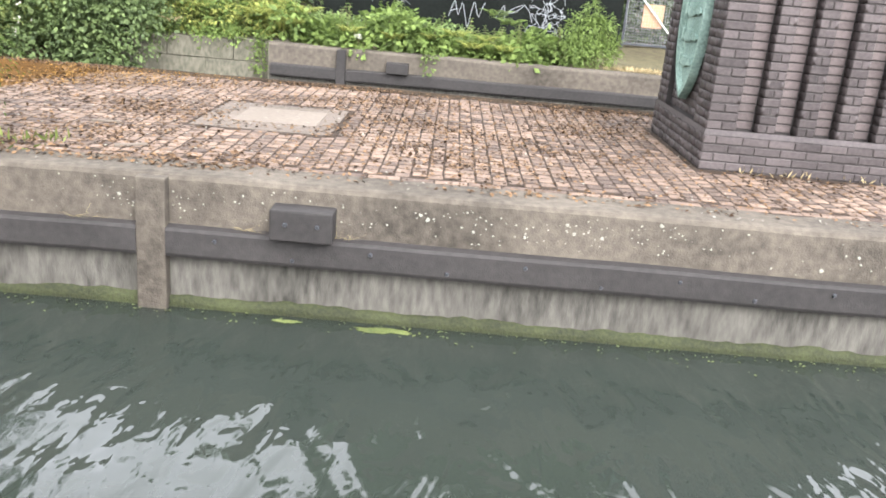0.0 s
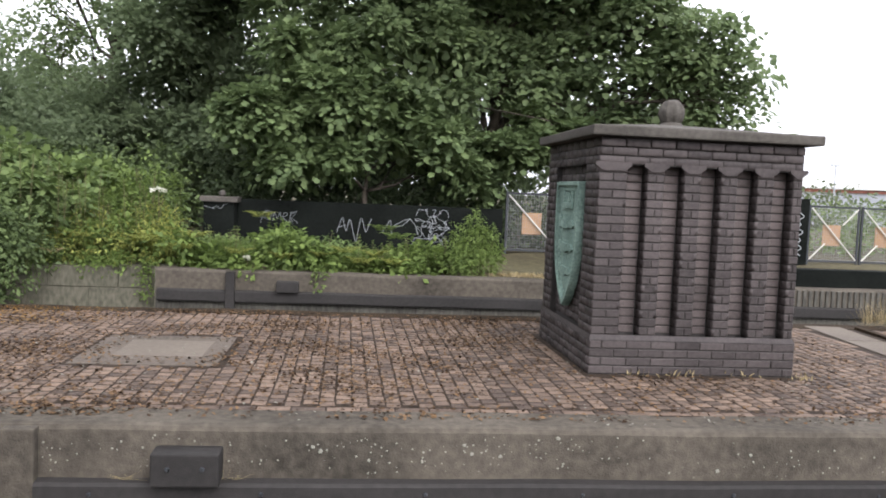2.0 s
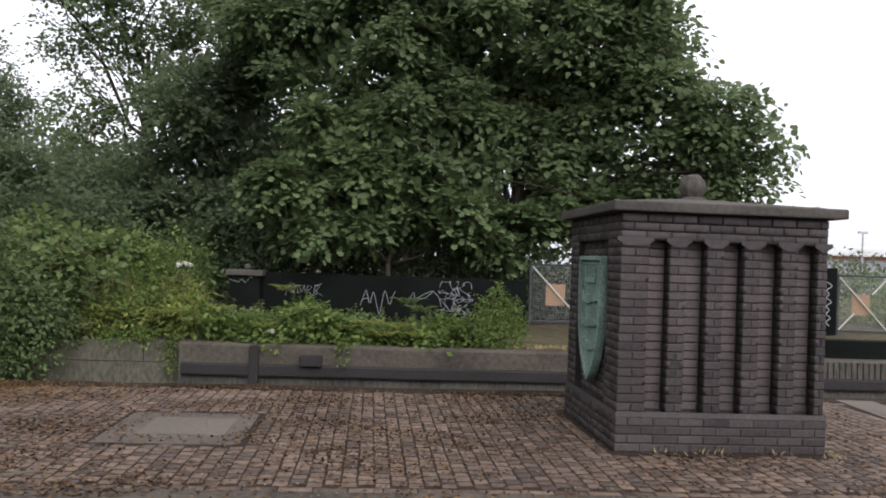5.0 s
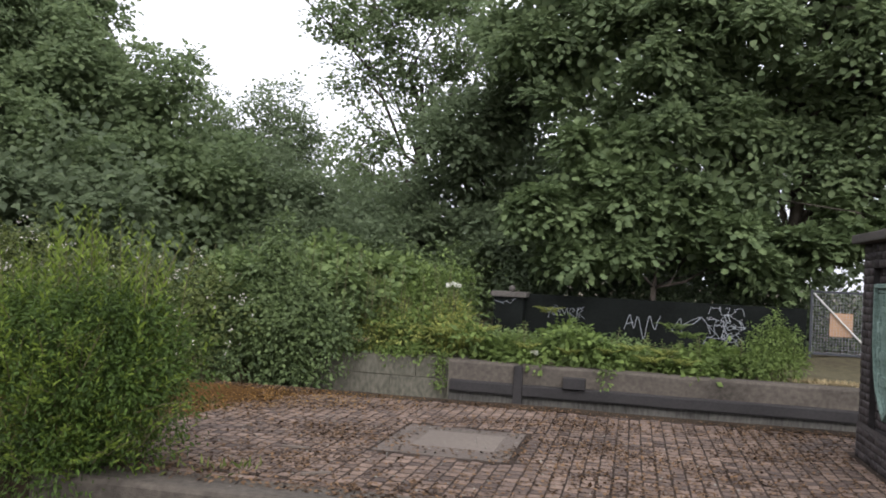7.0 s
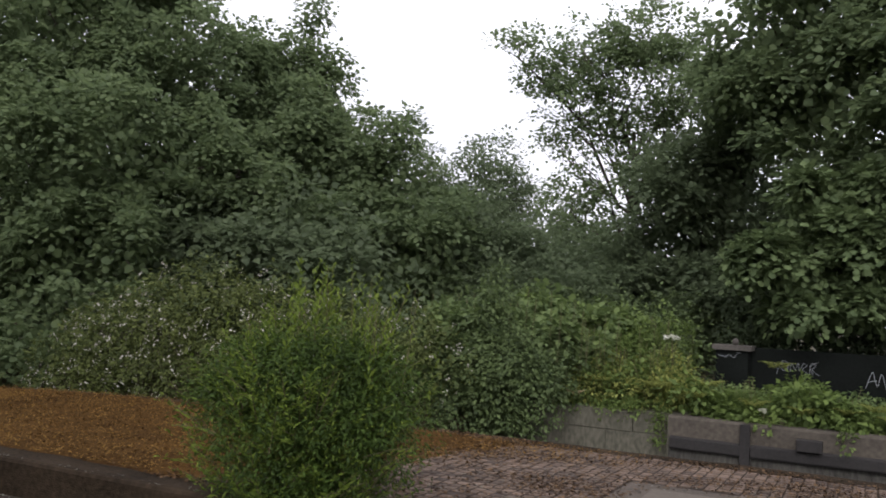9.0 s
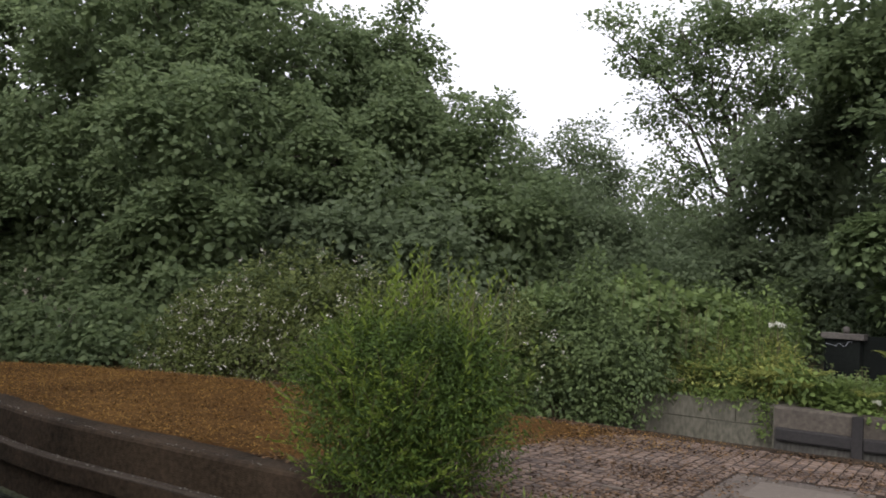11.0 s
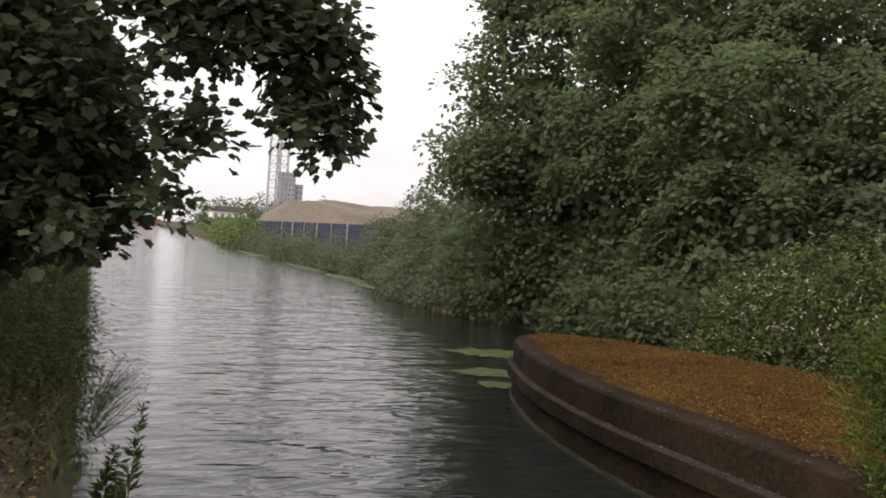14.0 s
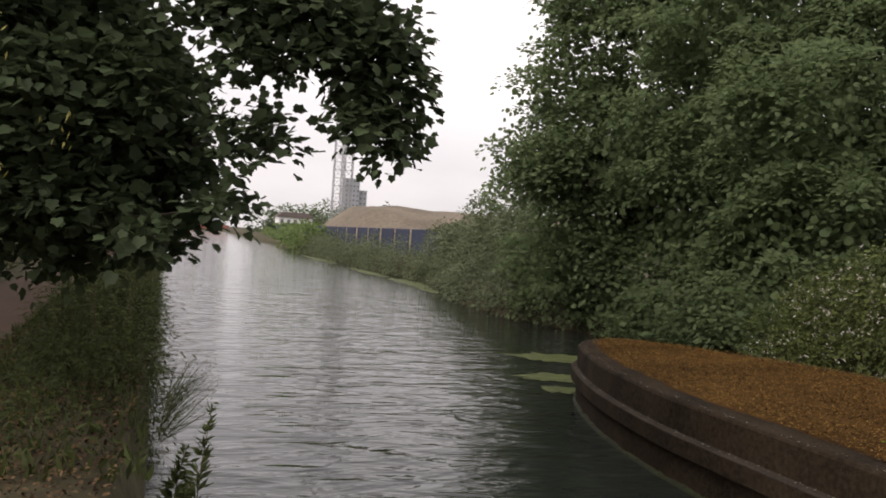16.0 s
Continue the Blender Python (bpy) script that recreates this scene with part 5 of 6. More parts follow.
stuff_crown("bank_shrubs", ridge(-8.4, -5.0, 14.6, 17.6, lambda x, y: 1.25 + 0.16 * (y - 14), 16, 0.36, 0.4), 420, 11, 0.17, "palm", L_ELDER, "broad-leaved suckers among the bank shrubs", "undergrowth", spread=0.3, floor=-0.6)
stuff_crown("bank_shrubs", ridge(-9.0, -4.0, 17.6, 20.5, lambda x, y: 1.75, 18, 0.34, 0.4), 420, 11, 0.15, "lance", L_WEED, "tall willowherb clumps behind the bank", "undergrowth", spread=0.3)
# Dark leaf stands in for the shade under the sycamore.
stuff_crown("thicket", [(-2.6 + 0.75 * k, 20.9 + 0.25 * (k % 2), 0.9, 0.7, 0.4, 1.3) for k in range(9)] + [(3.5 + 0.6 * k, 20.1 + 0.2 * (k % 2), 0.6, 0.5, 0.35, 0.9) for k in range(7)], 1700, 10, 0.14, "oval", L_NEAR, "thicket behind wall and fence, leaf darkened for the sycamore's shade", "undergrowth", spread=0.26)
stuff_crown("ivy_fringe", [(-3.45, 15.45, -0.25, 0.12, 0.1, 0.35), (-5.0, 15.6, 0.0, 0.8, 0.15, 0.14), (-6.6, 15.3, -0.2, 0.7, 0.3, 0.4), (-3.9, 15.5, 0.02, 0.6, 0.15, 0.14), (-0.4, 15.05, -0.1, 0.12, 0.06, 0.2)], 260, 9, 0.07, "oval", L_WEED, "leafy trailers hanging over the lock wall", "undergrowth", spread=0.12, floor=-0.7)


def shrub(name, base, blobs, stems, sprays, per, size, shape, material, label, spread=0.2, rough=0.22, floor=None, fill=0.3, top=0.15):
    root = empty(name, base, label, "shrub")
    inv = Matrix.Translation(-Vector(base))
    for _ in range(stems):
        b = blobs[int(rng.integers(len(blobs)))]
        end = Vector(b[:3]) + Vector(rng.normal(size=3)) * 0.3 * b[3]
        bm = bmesh.new()
        tube(bm, limb_path(Vector(base) + Vector((rng.normal() * 0.06, rng.normal() * 0.06, -0.05)), end, 0.0, 0.4, 6), [0.02, 0.016, 0.013, 0.01, 0.006, 0.003], 5)
        bm.transform(inv)
        part("stem", bm, M_TWIG, root)
    ob = crown("foliage", blobs, sprays, per, size, shape, material, None, spread, rough=rough, floor=floor, fill=fill, top=top)
    ob.data.transform(inv)
    ob.parent = root
    return root


shrub("buddleia", (2.45, 15.75, 0.0), [(2.4, 15.75, 0.25, 0.42, 0.32, 0.28)] + [(2.4 + 0.16 * k, 15.75 + 0.05 * (k % 2), 0.92 - 0.17 * abs(k - 0.3) - 0.12 * (k % 2), 0.07, 0.07, 0.36) for k in (-2, -1, 0, 1, 2, 3)], 12, 460, 11, 0.08, "willow", L_WEED, "upright green buddleia shrub at the lock edge", spread=0.1)
shrub("elder_sapling", (-6.4, 14.9, -0.1), [(-6.55, 14.7, 2.3, 0.22, 0.22, 0.25), (-6.5, 14.7, 1.95, 0.45, 0.35, 0.18), (-6.7, 14.7, 1.55, 0.5, 0.4, 0.2), (-6.2, 14.7, 1.25, 0.5, 0.4, 0.22), (-6.9, 14.6, 1.0, 0.55, 0.4, 0.22), (-6.0, 14.8, 0.7, 0.6, 0.5, 0.3), (-7.1, 14.4, 0.5, 0.6, 0.5, 0.4), (-6.5, 14.5, 0.1, 0.8, 0.5, 0.4), (-7.2, 14.2, -0.2, 0.8, 0.5, 0.5), (-6.1, 14.6, -0.4, 0.7, 0.5, 0.5)], 6, 800, 10, 0.1, "oval", L_SHADE, "green elder sapling rising over the weeds", spread=0.22, rough=0.3)

# single tall stems standing out of the growth
def tall_stems(name, n, x0, x1, y0, y1, h0, h1, material, size, label):
    ats, al, sz, vs, fs = [], [], [], [], []
    for k in range(n):
        x, y, h = rng.uniform(x0, x1), rng.uniform(y0, y1), rng.uniform(h0, h1)
        lx, ly = rng.normal() * 0.12, rng.normal() * 0.12
        c = len(vs)
        for s in (0.0, 1.0):
            for a in range(3):
                vs.append((x + lx * s + 0.006 * math.cos(a * 2.1), y + ly * s + 0.006 * math.sin(a * 2.1), h * s))
        fs += [(c + a, c + (a + 1) % 3, c + 3 + (a + 1) % 3, c + 3 + a) for a in range(3)]
        for s in np.linspace(0.35, 1.0, 9):
            for side in (0, math.pi):
                t = s * 25 + side + k
                ats.append((x + lx * s, y + ly * s, h * s))
                al.append((math.cos(t), math.sin(t), 0.35 - 0.5 * (1 - s)))
                sz.append(size * (1.25 - 0.8 * s))
    leaf = leaves(name, np.array(ats), np.array(al, float), np.tile([0, 0, 1.0], (len(ats), 1)) + rng.normal(size=(len(ats), 3)) * 0.25, np.array(sz), "oval", material)
    tagged(leaf, label, "undergrowth", kind="stuff")
    st = mesh_np("stalk", vs, fs, M_TWIG, leaf)
    tagged(st, kind="stuff")


tall_stems("nettle_stems", 45, -3.0, 2.2, 15.6, 16.6, 0.4, 0.75, L_WEED, 0.13, "nettle stems standing above the brambles")
tall_stems("nettle_stems", 110, -8.0, -3.4, 16.0, 19.0, 0.9, 1.75, L_WEED, 0.12, "tall nettle stems on the weedy bank")
tall_stems("shrub_stems", 90, -8.8, -5.0, 14.8, 18.5, 1.2, 2.15, L_SHADE, 0.17, "tall dark stems with paired leaves on the bank")
tall_stems("weed_stems", 60, -6.0, -3.2, 15.8, 17.2, 0.6, 1.2, L_YELLOW, 0.11, "yellow-green weed stems on the bank")
tall_stems("weed_stems", 70, -13.0, -9.0, -1.3, -0.5, 0.5, 1.05, L_GRASS, 0.11, "weed stems on the towpath verge")

# ferns and a dead frond
def fern(at, n, length, material, label):
    ats, al, nm, sz = [], [], [], []
    for k in range(n):
        a = 2 * math.pi * k / n + rng.normal() * 0.2
        for s in np.linspace(0.15, 1, 15):
            r, z = length * s * 0.75, length * (0.75 * s - 0.55 * s * s)
            p = np.array(at) + [r * math.cos(a), r * math.sin(a) * 0.7, z]
            for side in (1, -1):
                ats.append(p)
                al.append([-math.sin(a) * side + 0.5 * math.cos(a), math.cos(a) * side + 0.5 * math.sin(a), -0.1])
                nm.append([0, 0, 1])
                sz.append(length * 0.3 * (1.05 - s))
    ob = leaves("fern", np.array(ats), np.array(al, float), np.array(nm, float) + rng.normal(size=(len(ats), 3)) * 0.1, np.array(sz), "lance", material)
    return tagged(ob, label, "fern", "ferns on the bank")


for x, y, z, s, m_ in ((-2.2, 15.7, 0.3, 0.5, L_WEED), (-2.7, 15.8, 0.4, 0.55, L_YELLOW), (1.5, 15.7, 0.2, 0.45, L_WEED), (-0.9, 15.7, 0.25, 0.5, L_WEED), (0.0, 15.7, 0.22, 0.55, L_YELLOW), (0.55, 15.75, 0.18, 0.5, L_YELLOW), (1.0, 16.6, 0.45, 0.6, L_WEED), (-0.4, 15.6, 0.15, 0.45, L_YELLOW), (-1.7, 17.4, 0.75, 0.55, L_YELLOW), (-4.6, 15.7, 0.35, 0.4, L_YELLOW), (0.8, 17.6, 0.55, 0.6, L_WEED), (-2.9, 15.6, 0.2, 0.55, L_YELLOW), (-1.9, 15.6, 0.15, 0.5, L_YELLOW), (-1.1, 15.55, 0.1, 0.5, L_YELLOW), (0.3, 15.55, 0.05, 0.55, L_YELLOW), (0.9, 15.6, 0.05, 0.5, L_YELLOW), (-3.6, 15.7, 0.3, 0.6, L_YELLOW)):
    fern((x, y - 0.1, z + 0.1), 9, s, m_, "arching green fern on the bank")
fern((-5.05, 15.35, 0.18), 6, 0.4, M_STRAW, "dead straw-brown fern frond over the wall")


def umbel(x, y, z, r, name="hogweed", label="tall hogweed with a flat white flower head"):
    root = empty(name, (x, y, 0), label, "flower")
    bm = bmesh.new()
    tube(bm, [(0, 0, 0), (0.02, 0, z * 0.5), (0, 0, z - 0.06)], [0.014, 0.011, 0.007], 6)
    part("stem", bm, M_TWIG, root)
    n = 150
    a, rr = rng.uniform(0, 2 * math.pi, n), np.sqrt(rng.random(n)) * r
    at = np.column_stack([rr * np.cos(a), rr * np.sin(a), z - 0.35 * rr ** 2 / r + rng.normal(size=n) * 0.008])
    leaves("flower_head", at, rng.normal(size=(n, 3)), np.tile([0, 0, 1.0], (n, 1)) + rng.normal(size=(n, 3)) * 0.3, rng.uniform(0.03, 0.055, n), "diamond", L_UMBEL, root)


umbel(-3.55, 16.6, 1.38, 0.17)
umbel(-5.9, 16.6, 1.42, 0.07)
umbel(-1.75, 15.5, 0.22, 0.07)

# flowering bramble bush beyond the leaf bed
BB = [(-11.6, 12.2, 1.15, 1.5, 1.0, 1.05), (-12.9, 11.9, 0.6, 1.4, 0.9, 0.95), (-10.3, 12.6, 0.9, 1.3, 1.0, 1.05), (-9.0, 13.2, 0.7, 1.2, 1.0, 1.0), (-14.2, 11.8, 0.15, 1.0, 0.8, 0.8), (-11.4, 11.6, 0.1, 1.8, 0.7, 0.8), (-9.6, 12.0, -0.1, 1.4, 0.7, 0.8), (-13.4, 11.2, -0.3, 1.3, 0.6, 0.6), (-7.8, 13.9, 0.6, 1.0, 0.8, 0.9)]
shrub("flowering_bramble", (-11.2, 12.6, -0.2), BB, 12, 3400, 10, 0.085, "oval", L_BRAMBLE, "sprawling bramble bush dotted with white blossom", spread=0.22, floor=-0.85)
at, out = blob_sprays(BB, 950, 0.0)
keep = (out[:, 1] < 0.35) & (at[:, 2] > -0.3)
at, out = at[keep] + out[keep] * 0.06, out[keep]
at = np.repeat(at, 4, 0) + rng.normal(size=(len(at) * 4, 3)) * 0.03
out = np.repeat(out, 4, 0)
tagged(leaves("bramble_blossom", at, rng.normal(size=at.shape), out + rng.normal(size=at.shape) * 0.4 + [0, 0, 0.6], rng.uniform(0.035, 0.068, len(at)), "diamond", L_FLOWER), "small white blossoms over the bramble bush", "blossom", kind="stuff")

# ---- willow bush on the lock edge ----
WB = [(-4.25, 5.75, 0.7, 0.74, 0.66, 0.6), (-4.86, 5.72, 0.75, 0.42, 0.45, 0.42), (-3.66, 5.8, 0.68, 0.38, 0.5, 0.5), (-4.1, 5.75, 1.1, 0.5, 0.45, 0.26), (-4.2, 5.65, 0.15, 0.55, 0.5, 0.4), (-4.7, 5.7, 1.08, 0.32, 0.38, 0.2), (-3.75, 5.75, 1.12, 0.26, 0.35, 0.2)]
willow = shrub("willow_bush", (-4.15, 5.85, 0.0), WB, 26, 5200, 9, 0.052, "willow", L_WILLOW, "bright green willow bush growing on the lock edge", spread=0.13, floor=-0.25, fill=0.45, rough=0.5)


def willow_shoots(n, fine):
    """Leafy shoots rising through and round the bush, the tallest over its middle."""
    ats, al, sz = [], [], []
    inv = Vector(willow.location)
    for k in range(n + fine):
        u = rng.uniform(-1, 1)
        up = k % 9 < 1
        if up:
            x0, y0 = -4.15 + u * 0.86 * abs(u) ** 0.3, 5.75 + rng.normal() * 0.25
            h = 1.46 + 0.44 * math.exp(-((x0 + 3.98) / 0.5) ** 2) + rng.uniform(-0.25, 0.16)
            a = Vector((x0, y0, h - rng.uniform(0.45, 0.8)))
            b = Vector((x0 + u * 0.1 + rng.normal() * 0.05, y0 + rng.normal() * 0.08, h))
        else:
            t, z = rng.uniform(0, 2 * math.pi), rng.uniform(0.0, 1.2)
            r = np.interp(z, [0.0, 0.35, 0.7, 1.0, 1.25], [0.72, 0.92, 0.98, 0.88, 0.6]) * rng.uniform(0.7, 1.2) * (1 + 0.13 * math.sin(3 * t + 5 * z) + 0.08 * math.sin(7 * t - 4 * z))
            q = Vector((math.cos(t) * r * 0.98, math.sin(t) * r * 0.86, 0))
            b = Vector((-4.3, 5.74, z)) + q * 1.04 + Vector((0, 0, rng.uniform(-0.05, 0.2)))
            a = Vector((-4.3, 5.74, max(0, z - 0.14))) + q * 0.7 + Vector(rng.normal(size=3)) * 0.07
        d = (b - a).normalized()
        if k < n:
            bm = bmesh.new()
            tube(bm, [a - inv, a.lerp(b, 0.5) + Vector((0, 0, 0.02)) - inv, b - inv], [0.005, 0.0035, 0.002], 4)
            part("shoot", bm, M_TWIG, willow)
        m = 16 if up else 14 if k < n else 11
        for s in np.linspace(0.15, 1, m):
            ang = s * m * 2.4 + k
            ats.append(np.array(a.lerp(b, s) - inv))
            al.append([math.cos(ang) * 0.95 + d.x, math.sin(ang) * 0.95 + d.y, 0.2 + d.z * (1.1 if up else 0.6)])
            sz.append((0.08 if up else 0.066) * (1.15 - 0.5 * s) * rng.uniform(0.8, 1.2))
    ats, al = np.array(ats), np.array(al)
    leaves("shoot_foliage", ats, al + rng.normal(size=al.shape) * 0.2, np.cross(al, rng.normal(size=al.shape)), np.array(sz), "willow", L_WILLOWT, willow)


willow_shoots(230, 420)

# grass tufts at the coping and at the bush
def tufts(name, places, n, length, material, label, wide=0.12, shape="lance"):
    ats = np.concatenate([np.column_stack([rng.normal(x, wide, n), rng.normal(y, wide * 0.6, n), np.full(n, z)]) for x, y, z in places])
    al = rng.normal(size=ats.shape) * 0.45 + [0, 0, 1]
    return tagged(leaves(name, ats, al, rng.normal(size=ats.shape), length * rng.uniform(0.5, 1.2, len(ats)), shape, material), label, "grass", kind="stuff")


tufts("grass_tuft", [(-3.2, 6.0, 0), (-3.0, 5.9, 0), (-3.5, 5.8, 0), (-2.9, 6.1, 0)], 11, 0.1, L_GRASS, "small green weeds in the paving by the willow")
tufts("grass_tuft", [(3.0, 7.15, 0), (3.6, 7.16, 0), (4.1, 7.1, 0), (2.6, 7.16, 0)], 14, 0.07, M_STRAW, "dry grass at the foot of the brick pier", 0.08)
tufts("grass_tuft", [(x, 15.6, 0.0) for x in np.linspace(2.9, 4.6, 14)], 46, 0.1, M_STRAW, "dry grass on the far lock edge", 0.12)
tufts("grass_tuft", [(6.9, 10.4, 0.0), (7.05, 10.42, 0.0), (7.2, 10.4, 0.0)], 60, 0.42, M_STRAW, "pale seeding weed at the island's far edge", 0.06, "blade")
stuff_crown("far_scrub", [(3.9, 20.8, 0.7, 0.8, 0.5, 1.0), (4.9, 20.7, 0.6, 0.8, 0.5, 1.0), (6.0, 20.9, 0.5, 0.8, 0.5, 0.9)] + [(9 + 1.6 * k, 22 + (k % 3), 0.5, 1.4, 1.0, 0.9 + 0.2 * (k % 2)) for k in range(9)], 900, 10, 0.14, "oval", L_ELDER, "pale green scrub beyond the mesh fence", "undergrowth", spread=0.4)

# ---- floating weed by the nose ----
def weed_mat(name, cx, cy, rx, ry, n, label):
    bm = bmesh.new()
    c = bm.verts.new((cx, cy, WATER_Z + 0.008))
    ring = []
    for k in range(n):
        t = 2 * math.pi * k / n
        r = 1 + 0.35 * noise.noise(Vector((math.cos(t) * 2 + cx, math.sin(t) * 2 + cy, 1))) + 0.15 * rng.normal()
        ring.append(bm.verts.new((cx + rx * r * math.cos(t), cy + ry * r * math.sin(t), WATER_Z + 0.004)))
    for k in range(n):
        bm.faces.new((c, ring[k], ring[(k + 1) % n]))
    return tagged(part(name, bm, M_WEED), label, "pond weed", kind="stuff")


for cx, cy, rx, ry in ((-17.9, 8.2, 0.8, 0.9), (-15.2, 7.0, 0.5, 0.65), (-13.9, 6.6, 0.35, 0.4), (-14.7, 7.4, 0.4, 0.35), (-0.35, 5.28, 0.16, 0.05), (-1.0, 5.3, 0.1, 0.03), (-46, 12.2, 4, 0.7), (-57, 12.0, 6, 0.6), (-40, 11.6, 2, 0.4), (-78, 11.8, 9, 0.7)):
    weed_mat("duckweed", cx, cy, rx, ry, 40, "floating mat of green duckweed by the bank")
xy = np.column_stack([rng.uniform(-4, 4, 240), 5.38 - np.abs(rng.normal(size=240)) * 0.1])
scatter_flat("floating_duckweed", xy, np.full(len(xy), WATER_Z + 0.004), rng.uniform(0.008, 0.03, len(xy)), M_WEED, "specks of duckweed floating along the wall", "pond weed", 0.02)

# ---- towpath side ----
fr = []
for _ in range(170):
    x = -rng.uniform(8.6, 44) if rng.random() < 0.6 else -rng.uniform(8.4, 13)
    y = float(bank_near(x)) - 0.2 - rng.uniform(0.05, 0.95)
    h = rng.uniform(0.3, 0.65) + (0.35 if -12.5 < x < -9.2 else 0)
    fr.append((x, y, h * 0.5, 0.36, 0.24, h * 0.55))
stuff_crown("bank_weeds", fr, 3600, 11, 0.075, "lance", L_VERGE, "rank green weeds along the towpath edge", "undergrowth", spread=0.22, floor=-0.7)
stuff_crown("bank_weeds", [(x, float(bank_near(x)) - 0.1, -0.4, 0.5, 0.1, 0.38) for x in np.arange(-40, -8.2, 0.7)], 1100, 10, 0.07, "lance", L_VERGE, "grass hanging down to the water", "grass", spread=0.14, floor=-0.9)
stuff_crown("bank_weeds", [(-6.0 - 0.7 * k, -0.75 - 0.25 * (k % 3), 0.2, 0.26, 0.22, 0.3 + 0.08 * (k % 2)) for k in range(8)], 300, 10, 0.075, "lance", L_VERGE, "low clumps of weeds on the towpath verge", "undergrowth", spread=0.16)
n = 6500
gxs = -rng.uniform(5.6, 34, n)
gys = bank_near(gxs) - 0.25 - rng.uniform(0, 1.6, n)
tagged(leaves("grass", np.column_stack([gxs, gys, np.full(n, -0.02)]), rng.normal(size=(n, 3)) * 0.45 + [0, 0, 1], rng.normal(size=(n, 3)), rng.uniform(0.06, 0.22, n), "lance", L_VERGE), "rough grass on the towpath verge", "grass", kind="stuff")
xy = np.column_stack([-rng.uniform(5.0, 13, 9000), -rng.uniform(0.3, 2.0, 9000)])
scatter_flat("verge_litter", xy, np.full(9000, 0.05) + rng.random(9000) * 0.05, rng.uniform(0.015, 0.045, 9000), M_SCRAP, "brown dead leaves on the towpath verge", "leaf litter")


def mugwort(base, h):
    root = empty("mugwort", base, "single grey-green mugwort stem at the water", "weed")
    bm = bmesh.new()
    tube(bm, [(0, 0, 0), (0.01, 0.03, h * 0.5), (0.0, 0.08, h)], [0.006, 0.005, 0.002], 5)
    part("stem", bm, M_TWIG, root)
    n = 110
    s = rng.random(n) ** 0.8
    at = np.column_stack([rng.normal(size=n) * 0.01, 0.08 * s ** 2, h * s])
    leaves("foliage", at, rng.normal(size=(n, 3)) * [1, 1, 0.4] + [0, 0, 0.5], rng.normal(size=(n, 3)), 0.15 * (1.1 - 0.75 * s), "willow", L_VERGE, root)


mugwort((-6.2, 0.17, -0.5), 0.86)
mugwort((-6.45, 0.02, -0.5), 0.5)
mugwort((-6.1, 0.06, -0.55), 0.42)
wv = np.column_stack([rng.uniform(-9.4, -7.4, 120), np.full(120, -0.12), np.full(120, -0.25)])
wal = np.column_stack([rng.normal(size=120) * 0.3, rng.uniform(0.2, 1.0, 120), rng.uniform(0.4, 1.2, 120)])
wlen = rng.uniform(0.35, 0.8, 120)
tagged(leaves("seeding_grass", wv, wal, rng.normal(size=(120, 3)), wlen, "blade", L_VERGE), "wispy seeding grass leaning over the water", "grass", kind="stuff")
tip = wv + unit(wal) * (wlen * 0.93)[:, None]
tip = np.repeat(tip, 4, 0) + rng.normal(size=(480, 3)) * 0.025
tagged(leaves("grass_seed", tip, rng.normal(size=(480, 3)), rng.normal(size=(480, 3)), rng.uniform(0.014, 0.03, 480), "willow", L_VERGE), "tiny seed heads of the leaning grass", "grass", kind="stuff")

